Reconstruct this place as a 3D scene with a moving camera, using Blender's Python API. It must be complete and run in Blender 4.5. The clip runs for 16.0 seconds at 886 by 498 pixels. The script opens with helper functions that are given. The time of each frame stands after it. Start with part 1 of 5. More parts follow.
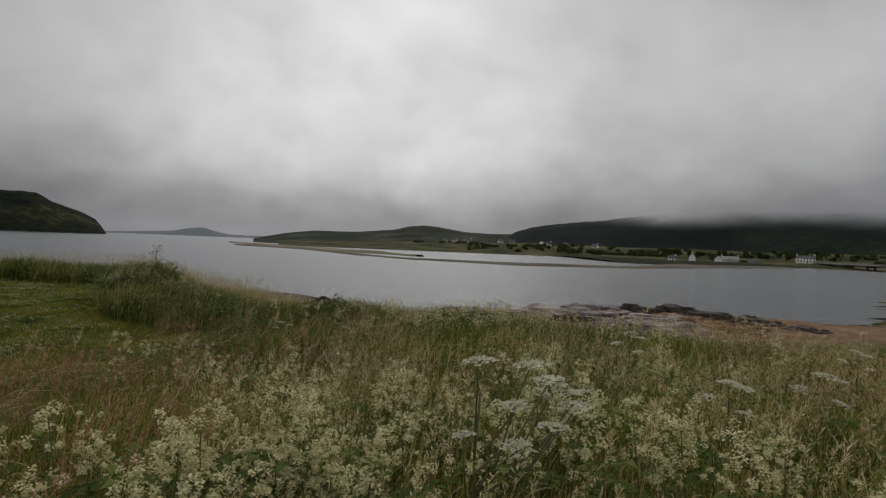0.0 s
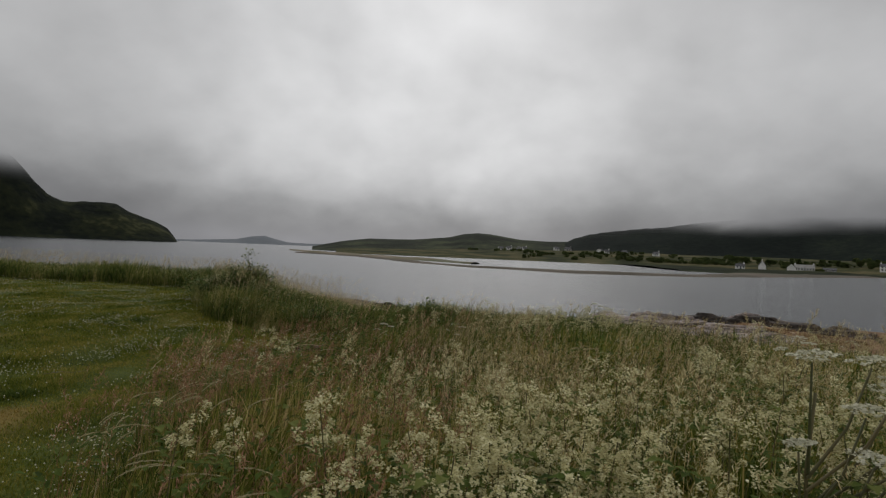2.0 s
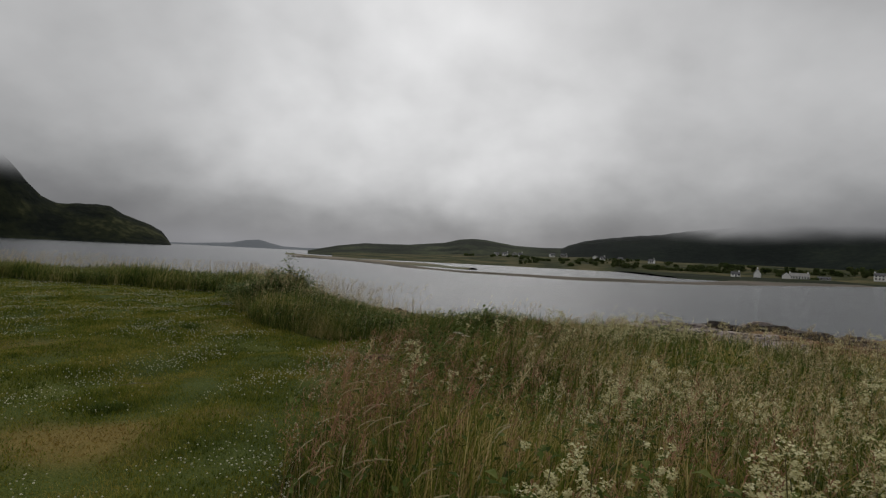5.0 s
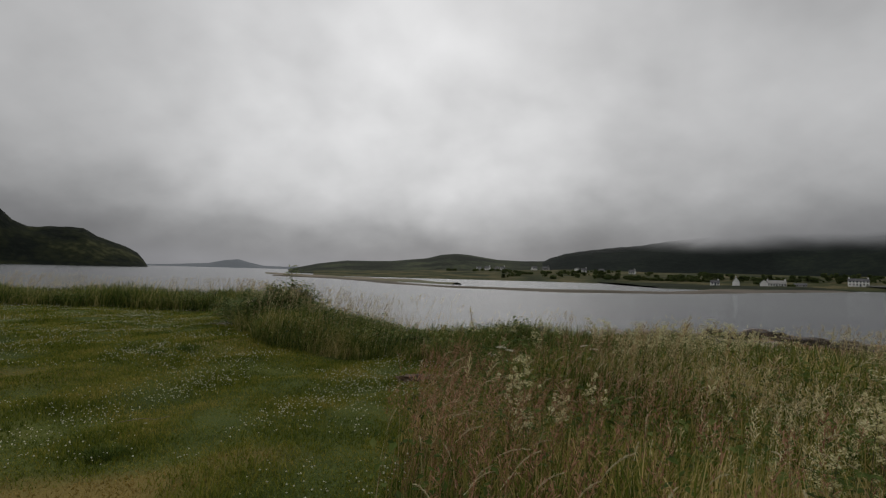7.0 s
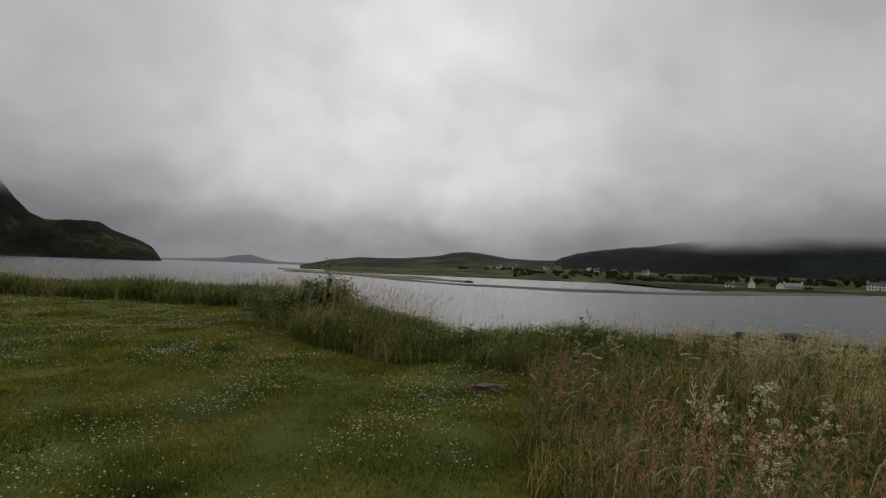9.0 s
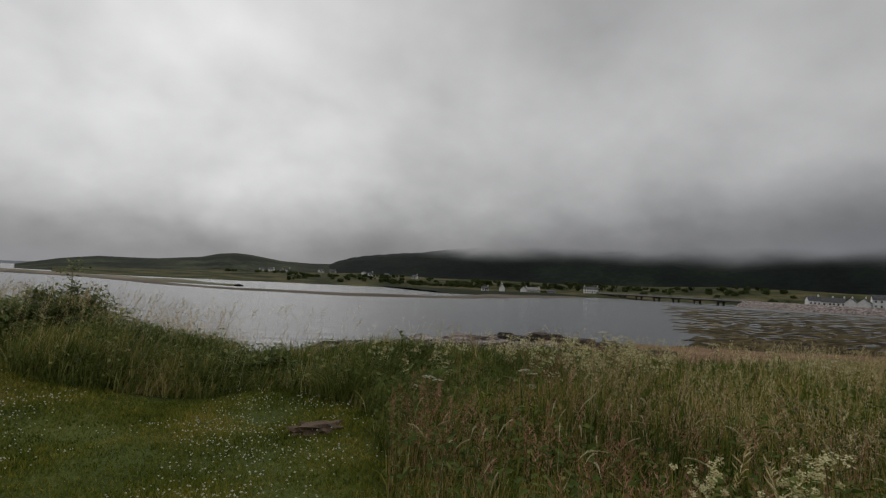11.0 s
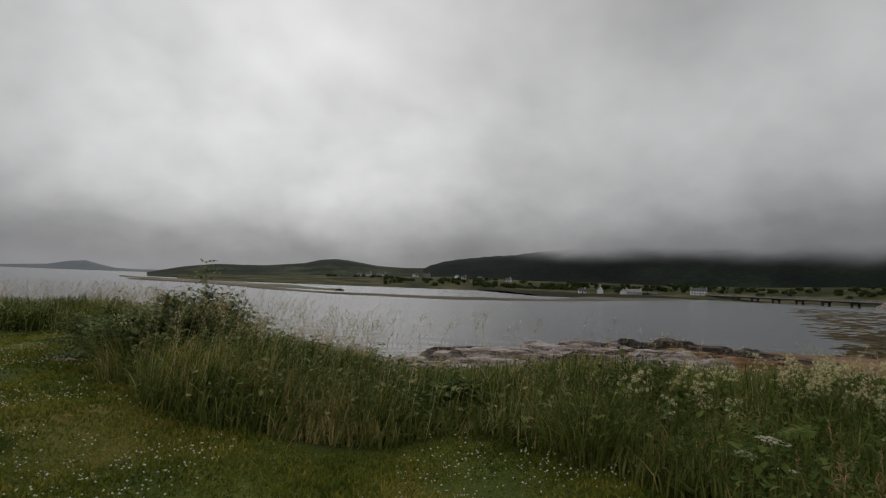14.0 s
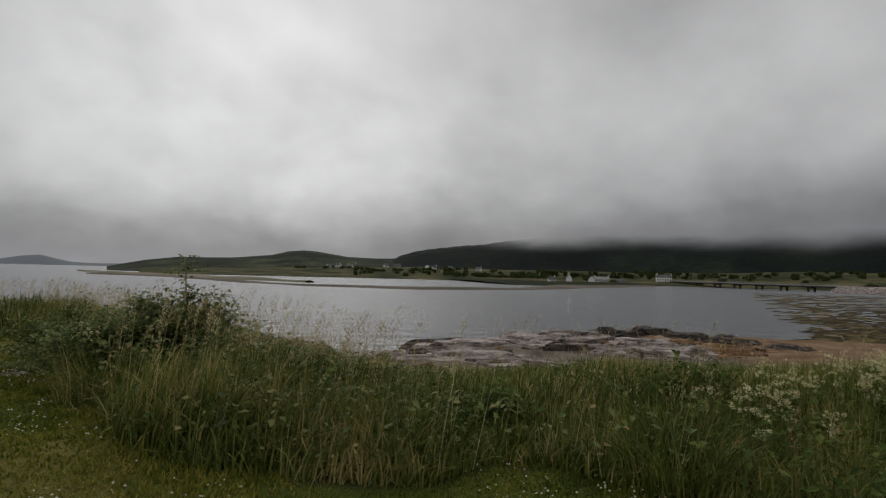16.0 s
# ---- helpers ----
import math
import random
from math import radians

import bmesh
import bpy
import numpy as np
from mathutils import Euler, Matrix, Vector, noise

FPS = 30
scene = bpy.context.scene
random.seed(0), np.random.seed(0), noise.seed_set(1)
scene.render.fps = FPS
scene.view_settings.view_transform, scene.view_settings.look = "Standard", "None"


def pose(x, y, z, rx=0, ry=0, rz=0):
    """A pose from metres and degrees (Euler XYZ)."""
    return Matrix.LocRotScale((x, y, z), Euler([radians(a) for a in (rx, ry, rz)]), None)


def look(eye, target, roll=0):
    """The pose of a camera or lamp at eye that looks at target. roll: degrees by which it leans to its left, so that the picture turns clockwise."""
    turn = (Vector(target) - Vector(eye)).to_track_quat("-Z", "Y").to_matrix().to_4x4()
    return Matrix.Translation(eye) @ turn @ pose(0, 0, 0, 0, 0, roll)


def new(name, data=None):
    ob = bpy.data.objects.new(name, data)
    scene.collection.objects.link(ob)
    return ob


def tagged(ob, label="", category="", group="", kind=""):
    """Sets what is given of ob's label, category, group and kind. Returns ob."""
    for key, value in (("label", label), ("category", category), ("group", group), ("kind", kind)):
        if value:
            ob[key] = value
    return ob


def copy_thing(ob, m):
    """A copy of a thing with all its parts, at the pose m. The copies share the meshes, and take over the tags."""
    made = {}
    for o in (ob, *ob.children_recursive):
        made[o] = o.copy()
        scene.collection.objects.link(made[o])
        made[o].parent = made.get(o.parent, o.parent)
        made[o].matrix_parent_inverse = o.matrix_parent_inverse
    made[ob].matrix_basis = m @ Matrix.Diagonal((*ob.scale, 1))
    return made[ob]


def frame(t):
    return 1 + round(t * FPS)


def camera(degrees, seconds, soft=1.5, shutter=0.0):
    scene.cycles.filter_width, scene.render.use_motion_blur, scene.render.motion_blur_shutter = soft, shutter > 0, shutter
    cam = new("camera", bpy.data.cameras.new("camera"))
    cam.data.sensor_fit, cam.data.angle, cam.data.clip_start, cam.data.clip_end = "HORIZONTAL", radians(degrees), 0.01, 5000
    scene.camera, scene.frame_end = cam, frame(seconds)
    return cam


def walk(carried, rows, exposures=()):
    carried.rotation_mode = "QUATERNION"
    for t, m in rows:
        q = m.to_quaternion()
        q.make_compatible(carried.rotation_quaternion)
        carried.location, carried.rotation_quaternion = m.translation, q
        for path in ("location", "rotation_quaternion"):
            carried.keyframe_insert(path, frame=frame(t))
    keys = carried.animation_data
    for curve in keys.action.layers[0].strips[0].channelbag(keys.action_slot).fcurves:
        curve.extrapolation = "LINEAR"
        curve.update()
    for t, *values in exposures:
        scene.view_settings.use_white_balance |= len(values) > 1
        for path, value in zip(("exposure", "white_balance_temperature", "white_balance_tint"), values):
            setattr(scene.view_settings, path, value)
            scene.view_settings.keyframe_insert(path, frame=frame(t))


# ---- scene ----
cam = camera(79.0, 16.0, soft=1.25)
PATH = [
    (0, (0.083, 0.158, 2.102), (0.076, 2.158, 2.086), 2.3),
    (0.5, (-0.201, 0.413, 1.995), (-0.269, 2.411, 1.971), 1.5),
    (1, (-0.405, 0.487, 1.982), (-0.541, 2.482, 1.97), 1.1),
    (1.5, (-0.612, 0.425, 1.959), (-0.775, 2.419, 1.964), 1.6),
    (2, (-0.853, 0.394, 1.938), (-1.06, 2.383, 1.943), 2.3),
    (2.5, (-1.101, 0.369, 1.95), (-1.367, 2.351, 1.955), 1.7),
    (3, (-1.352, 0.228, 1.899), (-1.647, 2.207, 1.911), 1.7),
    (5.5, (-2.592, 0.868, 1.876), (-2.767, 2.86, 1.913), 2.9),
    (6, (-2.847, 1.084, 1.808), (-3.017, 3.075, 1.881), 2.4),
    (6.5, (-3.086, 1.283, 1.755), (-3.206, 3.277, 1.843), 1.6),
    (7, (-3.332, 1.675, 1.688), (-3.454, 3.669, 1.774), 1.5),
    (7.5, (-3.604, 1.999, 1.632), (-3.753, 3.992, 1.707), 2.4),
    (8, (-3.866, 2.301, 1.624), (-4.025, 4.293, 1.71), 1.9),
    (8.5, (-4.1, 2.534, 1.639), (-4.289, 4.524, 1.717), 2.0),
    (9, (-4.311, 2.717, 1.6), (-4.473, 4.709, 1.677), 2.3),
    (9.5, (-4.447, 3.001, 1.584), (-4.438, 5.0, 1.646), 2.8),
    (10, (-4.587, 3.285, 1.664), (-4.28, 5.259, 1.75), 2.6),
    (12.5, (-5.443, 5.425, 1.651), (-4.7, 7.276, 1.795), 2.8),
    (13, (-5.592, 5.99, 1.623), (-5.091, 7.922, 1.752), 2.2),
    (13.5, (-5.733, 6.402, 1.581), (-5.343, 8.359, 1.705), 2.1),
    (14, (-5.846, 6.711, 1.558), (-5.525, 8.681, 1.682), 2.2),
    (14.5, (-5.965, 6.996, 1.566), (-5.692, 8.975, 1.673), 2.2),
    (15, (-6.115, 7.198, 1.588), (-5.828, 9.175, 1.682), 1.9),
    (15.5, (-6.231, 7.486, 1.59), (-5.888, 9.454, 1.678), 1.9),
    (16, (-6.32, 7.792, 1.609), (-5.887, 9.743, 1.699), 1.4),
]
walk(cam, [(t, look(eye, target, roll)) for t, eye, target, roll in PATH])
SKY_RAMP = [(0.0, (0.255, 0.258, 0.275)), (0.022, (0.225, 0.227, 0.238)), (0.05, (0.25, 0.25, 0.258)), (0.085, (0.37, 0.37, 0.376)), (0.15, (0.56, 0.56, 0.564)), (0.33, (0.68, 0.68, 0.684)), (0.5, (0.60, 0.60, 0.606)), (1.0, (0.52, 0.52, 0.53))]
SUN_POWER = 0.75
WATER_BUMP = 1.0

# ---- world, sun, exposure ----
WATER = -4.2
world = bpy.data.worlds.new("overcast")
scene.world = world
world.use_nodes = True
wn, wl = world.node_tree.nodes, world.node_tree.links
wn.clear()


def wnode(kind, **props):
    n = wn.new(kind)
    for k, v in props.items():
        if k == "operation":
            n.operation = v
        elif k == "blend_type":
            n.blend_type = v
    return n


def wmath(op, a, b=None):
    n = wnode("ShaderNodeMath", operation=op)
    for i, v in enumerate((a, b)):
        if v is None:
            continue
        if isinstance(v, (int, float)):
            n.inputs[i].default_value = v
        else:
            wl.new(v, n.inputs[i])
    return n.outputs[0]


def ramp_node(nodes, links, fac, stops, interp="LINEAR"):
    r = nodes.new("ShaderNodeValToRGB")
    r.color_ramp.interpolation = interp
    els = r.color_ramp.elements
    while len(els) < len(stops):
        els.new(0.5)
    for e, (p, c) in zip(els, stops):
        e.position = p
        e.color = (*c, 1) if len(c) == 3 else c
    links.new(fac, r.inputs[0])
    return r.outputs[0]


tc = wn.new("ShaderNodeTexCoord")
sep = wn.new("ShaderNodeSeparateXYZ")
wl.new(tc.outputs["Generated"], sep.inputs[0])
dx, dy, dz = sep.outputs
up = wmath("MAXIMUM", dz, 0.0)
# cloud sheet seen in perspective: it crowds together toward the horizon
den = wmath("ADD", up, 0.62)
px, py = wmath("DIVIDE", dx, den), wmath("DIVIDE", dy, den)
comb = wn.new("ShaderNodeCombineXYZ")
wl.new(px, comb.inputs[0]), wl.new(py, comb.inputs[1])
n1 = wn.new("ShaderNodeTexNoise")
n1.inputs["Scale"].default_value, n1.inputs["Detail"].default_value, n1.inputs["Roughness"].default_value = 5.2, 5.0, 0.5
wl.new(comb.outputs[0], n1.inputs["Vector"])
n2 = wn.new("ShaderNodeTexNoise")
n2.inputs["Scale"].default_value, n2.inputs["Detail"].default_value = 2.3, 3.0
n2.inputs["Distortion"].default_value = 0.4
wl.new(comb.outputs[0], n2.inputs["Vector"])
# brightness by height above the horizon
# thinner cloud ahead, toward the hidden sun
flat = wmath("SQRT", wmath("ADD", wmath("MULTIPLY", dx, dx), wmath("MULTIPLY", dy, dy)))
ahead = wmath("DIVIDE", wmath("ADD", wmath("MULTIPLY", dy, 0.99), wmath("MULTIPLY", dx, -0.13)), wmath("MAXIMUM", flat, 0.01))
off_axis = wmath("ARCCOSINE", wmath("MINIMUM", wmath("MAXIMUM", ahead, -1.0), 1.0))
glowm = wn.new("ShaderNodeMapRange")
glowm.interpolation_type = "SMOOTHSTEP"
glowm.inputs["From Min"].default_value, glowm.inputs["From Max"].default_value = 0.0, 0.68
glowm.inputs["To Min"].default_value, glowm.inputs["To Max"].default_value = 1.13, 0.73
wl.new(off_axis, glowm.inputs["Value"])
# the dark cloud foot reaches higher to either side
low = wmath("MULTIPLY", wmath("MINIMUM", wmath("SUBTRACT", 1.0, ahead), 0.8), 0.14)
ragged = wmath("MULTIPLY", wmath("SUBTRACT", n1.outputs["Fac"], 0.5), 0.045)
elev = ramp_node(wn, wl, wmath("ADD", wmath("MAXIMUM", wmath("SUBTRACT", up, low), 0.0), ragged), SKY_RAMP, "B_SPLINE")
clouds = wmath("ADD", wmath("MULTIPLY", n1.outputs["Fac"], 0.36), wmath("MULTIPLY", n2.outputs["Fac"], 0.64))
cm = wn.new("ShaderNodeMapRange")
for key, v in (("From Min", 0.3), ("From Max", 0.7), ("To Min", 0.76), ("To Max", 1.26)):
    cm.inputs[key].default_value = v
wl.new(clouds, cm.inputs["Value"])
backm = wn.new("ShaderNodeMapRange")
backm.interpolation_type = "SMOOTHSTEP"
for key, v in (("From Min", -0.1), ("From Max", -0.9), ("To Min", 0.0), ("To Max", 0.25)):
    backm.inputs[key].default_value = v
wl.new(ahead, backm.inputs["Value"])
lum = wmath("MULTIPLY", wmath("ADD", glowm.outputs["Result"], backm.outputs["Result"]), cm.outputs["Result"])
vm = wn.new("ShaderNodeVectorMath")
vm.operation = "SCALE"
wl.new(elev, vm.inputs[0]), wl.new(lum, vm.inputs["Scale"])
sky = wn.new("ShaderNodeTexSky")
sky.sky_type = "NISHITA"
sky.sun_disc = False
sky.sun_elevation, sky.sun_rotation = radians(38), radians(2)
bg_cloud, bg_sky, addsh = wn.new("ShaderNodeBackground"), wn.new("ShaderNodeBackground"), wn.new("ShaderNodeMixShader")
bg_cloud.inputs["Strength"].default_value = 1.0
bg_sky.inputs["Strength"].default_value = 0.08
wl.new(vm.outputs[0], bg_cloud.inputs["Color"]), wl.new(sky.outputs[0], bg_sky.inputs["Color"])
addsh.inputs[0].default_value = 0.02
wl.new(bg_cloud.outputs[0], addsh.inputs[1]), wl.new(bg_sky.outputs[0], addsh.inputs[2])
wout = wn.new("ShaderNodeOutputWorld")
wl.new(addsh.outputs[0], wout.inputs[0])

sun = new("sun", bpy.data.lights.new("sun", "SUN"))
sun.data.energy, sun.data.angle, sun.data.color = SUN_POWER, radians(35), (1.0, 0.97, 0.92)
sun.matrix_world = look((0, 0, 60), (-2, -76, 0))

# ---- materials ----
MATS = {}


def material(name, stops, scale=3.0, fine=40.0, rough=0.8, bump=0.3, bump_dist=0.02, metal=0.0, per="object", spread=0.35, trans=0.0, spec=0.3, stretch=(1, 1, 1)):
    """A surface with a colour that wanders through stops at two scales, with relief."""
    if name in MATS:
        return MATS[name]
    m = bpy.data.materials.new(name)
    MATS[name] = m
    m.use_nodes = True
    nd, lk = m.node_tree.nodes, m.node_tree.links
    b = nd["Principled BSDF"]
    geo = nd.new("ShaderNodeNewGeometry")
    mp = nd.new("ShaderNodeMapping")
    mp.inputs["Scale"].default_value = stretch
    lk.new(geo.outputs["Position"], mp.inputs["Vector"])
    a, c = nd.new("ShaderNodeTexNoise"), nd.new("ShaderNodeTexNoise")
    a.inputs["Scale"].default_value, a.inputs["Detail"].default_value = scale, 4
    c.inputs["Scale"].default_value, c.inputs["Detail"].default_value = fine, 3
    lk.new(mp.outputs[0], a.inputs["Vector"]), lk.new(mp.outputs[0], c.inputs["Vector"])
    if per == "island":
        rnd = geo.outputs["Random Per Island"]
    else:
        oi = nd.new("ShaderNodeObjectInfo")
        rnd = oi.outputs["Random"]

    def mth(op, x, y):
        n = nd.new("ShaderNodeMath")
        n.operation = op
        for i, v in enumerate((x, y)):
            if isinstance(v, (int, float)):
                n.inputs[i].default_value = v
            else:
                lk.new(v, n.inputs[i])
        return n.outputs[0]
    base = mth("ADD", mth("MULTIPLY", a.outputs["Fac"], 1.5), mth("MULTIPLY", c.outputs["Fac"], 0.7))
    fac = mth("ADD", mth("SUBTRACT", base, 0.6), mth("MULTIPLY", mth("SUBTRACT", rnd, 0.5), spread * 2))
    col = ramp_node(nd, lk, fac, stops)
    lk.new(col, b.inputs["Base Color"])
    b.inputs["Roughness"].default_value, b.inputs["Metallic"].default_value = rough, metal
    b.inputs["Specular IOR Level"].default_value = spec
    if bump:
        bp = nd.new("ShaderNodeBump")
        bp.inputs["Strength"].default_value, bp.inputs["Distance"].default_value = bump, bump_dist
        lk.new(base, bp.inputs["Height"]), lk.new(bp.outputs[0], b.inputs["Normal"])
    if trans:
        tr = nd.new("ShaderNodeBsdfTranslucent")
        lk.new(col, tr.inputs["Color"])
        mx = nd.new("ShaderNodeMixShader")
        mx.inputs[0].default_value = trans
        lk.new(b.outputs[0], mx.inputs[1]), lk.new(tr.outputs[0], mx.inputs[2])
        lk.new(mx.outputs[0], nd["Material Output"].inputs["Surface"])
    return m


def mist_top(m, low, high, scale):
    """Lets the top of a hill vanish into the cloud: between two heights the surface thins out to nothing."""
    nd, lk = m.node_tree.nodes, m.node_tree.links
    out = nd["Material Output"]
    src = out.inputs["Surface"].links[0].from_socket
    geo, sp, nz = nd.new("ShaderNodeNewGeometry"), nd.new("ShaderNodeSeparateXYZ"), nd.new("ShaderNodeTexNoise")
    lk.new(geo.outputs["Position"], sp.inputs[0]), lk.new(geo.outputs["Position"], nz.inputs["Vector"])
    nz.inputs["Scale"].default_value, nz.inputs["Detail"].default_value = scale, 3
    ad = nd.new("ShaderNodeMath")
    ad.operation = "MULTIPLY_ADD"
    lk.new(nz.outputs["Fac"], ad.inputs[0])
    ad.inputs[1].default_value = (high - low) * 1.1
    lk.new(sp.outputs[2], ad.inputs[2])
    mr = nd.new("ShaderNodeMapRange")
    mr.interpolation_type = "SMOOTHSTEP"
    mr.inputs["From Min"].default_value, mr.inputs["From Max"].default_value = low + (high - low) * 0.55, high + (high - low) * 0.55
    lk.new(ad.outputs[0], mr.inputs["Value"])
    tp, mx = nd.new("ShaderNodeBsdfTransparent"), nd.new("ShaderNodeMixShader")
    lk.new(mr.outputs["Result"], mx.inputs[0]), lk.new(src, mx.inputs[1]), lk.new(tp.outputs[0], mx.inputs[2])
    lk.new(mx.outputs[0], out.inputs["Surface"])
    return m


# greens and straws, as real base colours
M_BLADE = material("meadow_blade", [(0.15, (0.0433, 0.0684, 0.0103)), (0.45, (0.137, 0.171, 0.0274)), (0.7, (0.268, 0.251, 0.057)), (0.88, (0.422, 0.319, 0.108)), (1.0, (0.57, 0.456, 0.194))], 0.6, 5, 0.6, 0, per="island", spread=0.42, trans=0.28, spec=0.08)
M_BANK = material("bank_blade", [(0.1, (0.036, 0.056, 0.010)), (0.45, (0.105, 0.138, 0.028)), (0.75, (0.21, 0.205, 0.055)), (1.0, (0.42, 0.35, 0.14))], 0.7, 5, 0.6, 0, per="island", spread=0.34, trans=0.26, spec=0.08)
M_SEED = material("grass_seed_head", [(0.1, (0.286, 0.187, 0.0935)), (0.35, (0.407, 0.303, 0.149)), (0.7, (0.517, 0.44, 0.22)), (1.0, (0.66, 0.594, 0.341))], 0.6, 6, 0.85, 0, per="island", spread=0.4, trans=0.22)
M_SEEDRED = material("red_seed_head", [(0.1, (0.20, 0.085, 0.05)), (0.45, (0.31, 0.155, 0.085)), (0.8, (0.42, 0.25, 0.14)), (1.0, (0.52, 0.39, 0.24))], 0.9, 6, 0.85, 0, per="island", spread=0.35, trans=0.22)
M_NOD = material("nodding_seed_head", [(0.1, (0.36, 0.30, 0.16)), (0.6, (0.48, 0.42, 0.25)), (1.0, (0.60, 0.55, 0.36))], 2, 20, 0.85, 0, per="island", spread=0.3, trans=0.3)
M_LAWN = material("lawn_blade", [(0.1, (0.0477, 0.0721, 0.00954)), (0.4, (0.122, 0.146, 0.018)), (0.7, (0.212, 0.204, 0.0339)), (1.0, (0.35, 0.276, 0.0742))], 0.8, 4, 0.6, 0, per="island", spread=0.3, trans=0.25, spec=0.08)
M_DEAD = material("dry_blade", [(0.1, (0.17, 0.125, 0.03)), (0.6, (0.28, 0.195, 0.052)), (1.0, (0.37, 0.28, 0.10))], 1, 8, 0.8, 0, per="island", trans=0.15, spec=0.08)
M_CLOVER = material("clover_flower", [(0.2, (0.42, 0.41, 0.28)), (0.8, (0.66, 0.64, 0.50))], 3, 60, 0.9, 0, per="island", trans=0.15)
M_CREAM = material("meadowsweet_flower", [(0.1, (0.42, 0.385, 0.18)), (0.5, (0.62, 0.58, 0.32)), (1.0, (0.80, 0.76, 0.51))], 6, 60, 0.9, 0, per="island", spread=0.35, trans=0.25)
M_WHITE = material("umbel_flower", [(0.1, (0.50, 0.49, 0.36)), (0.8, (0.74, 0.72, 0.58))], 8, 80, 0.9, 0, per="island", spread=0.25, trans=0.2)
M_STEM = material("plant_stem", [(0.2, (0.06, 0.065, 0.022)), (0.8, (0.14, 0.115, 0.05))], 5, 60, 0.6, 0.2, 0.002)
M_LEAF = material("broad_leaf", [(0.1, (0.04, 0.062, 0.014)), (0.6, (0.095, 0.135, 0.03)), (1.0, (0.18, 0.20, 0.058))], 2, 30, 0.8, 0, per="island", spread=0.35, trans=0.3, spec=0.06)
M_ROSE = material("bush_leaf", [(0.1, (0.045, 0.07, 0.018)), (0.5, (0.12, 0.165, 0.045)), (0.85, (0.22, 0.24, 0.08)), (1.0, (0.34, 0.26, 0.11))], 2, 30, 0.7, 0, per="island", spread=0.4, trans=0.3, spec=0.15)
M_TREE = material("tree_leaf", [(0.1, (0.04, 0.055, 0.02)), (0.6, (0.075, 0.10, 0.034)), (1.0, (0.15, 0.155, 0.06))], 0.2, 3, 0.8, 0, per="island", spread=0.3, trans=0.35, spec=0.05)
M_BARK = material("bark", [(0.2, (0.05, 0.04, 0.03)), (0.8, (0.12, 0.10, 0.08))], 4, 40, 0.9, 0.5)
M_ROCK = material("pale_rock", [(0.18, (0.04, 0.033, 0.03)), (0.36, (0.17, 0.14, 0.125)), (0.55, (0.36, 0.305, 0.28)), (0.8, (0.50, 0.44, 0.41)), (1.0, (0.66, 0.60, 0.56))], 0.9, 4.5, 0.9, 0.9, 0.3, spread=0.1, stretch=(0.5, 1, 2.5), spec=0.15)
M_DARKROCK = material("weedy_rock", [(0.1, (0.014, 0.011, 0.009)), (0.45, (0.035, 0.027, 0.02)), (0.7, (0.085, 0.06, 0.042)), (1.0, (0.34, 0.30, 0.27))], 0.6, 4, 0.7, 0.9, 0.3, spread=0.05)
M_RUSTROCK = material("rust_weed_rock", [(0.1, (0.06, 0.035, 0.02)), (0.45, (0.17, 0.09, 0.04)), (0.7, (0.27, 0.16, 0.08)), (1.0, (0.38, 0.31, 0.25))], 0.8, 7, 0.85, 0.8, 0.2, spread=0.1)
M_WALLW = material("white_render", [(0.2, (0.66, 0.65, 0.62)), (0.8, (0.82, 0.81, 0.78))], 0.6, 6, 0.85, 0.15, 0.02, spread=0.1)
M_SLATE = material("slate", [(0.2, (0.05, 0.05, 0.055)), (0.8, (0.11, 0.11, 0.115))], 0.8, 5, 0.7, 0.4, 0.03, spread=0.1)
M_GLASS = material("window_glass", [(0.2, (0.02, 0.022, 0.025)), (0.8, (0.04, 0.042, 0.045))], 1, 5, 0.12, 0, spec=0.5)
M_CONC = material("concrete", [(0.2, (0.22, 0.215, 0.2)), (0.8, (0.34, 0.33, 0.31))], 0.4, 4, 0.85, 0.3, 0.03, spread=0.05)
# darker concrete for everything below the bridge deck
M_CONCD = material("dark_concrete", [(0.2, (0.035, 0.033, 0.03)), (0.8, (0.09, 0.085, 0.075))], 0.4, 3, 0.85, 0.3, 0.03, spread=0.05)
M_DOOR = material("painted_door", [(0.2, (0.05, 0.06, 0.07)), (0.8, (0.08, 0.09, 0.1))], 1, 6, 0.5, 0.1)
M_SAND = material("spit_sand", [(0.1, (0.034, 0.038, 0.015)), (0.4, (0.062, 0.05, 0.03)), (0.7, (0.095, 0.074, 0.05)), (1.0, (0.14, 0.115, 0.085))], 0.02, 0.2, 0.9, 0.3, 0.2, stretch=(0.5, 1, 1))
M_SPITGRASS = material("spit_grass", [(0.1, (0.035, 0.045, 0.016)), (0.5, (0.07, 0.075, 0.028)), (0.8, (0.12, 0.10, 0.05)), (1.0, (0.18, 0.14, 0.095))], 0.02, 0.2, 0.9, 0.3, 0.2, stretch=(0.5, 1, 1))
M_FIELD = material("far_fields", [(0.25, (0.012, 0.016, 0.008)), (0.5, (0.024, 0.030, 0.013)), (0.7, (0.05, 0.054, 0.022)), (1.0, (0.12, 0.10, 0.05))], 0.03, 0.3, 1.0, 0.3, 0.6, spec=0.04)
M_HILLMID = material("moor_hill", [(0.2, (0.017, 0.021, 0.014)), (0.45, (0.037, 0.044, 0.026)), (0.7, (0.066, 0.074, 0.038)), (1.0, (0.11, 0.105, 0.055))], 0.016, 0.12, 1.0, 0.6, 2.0, spec=0.05)
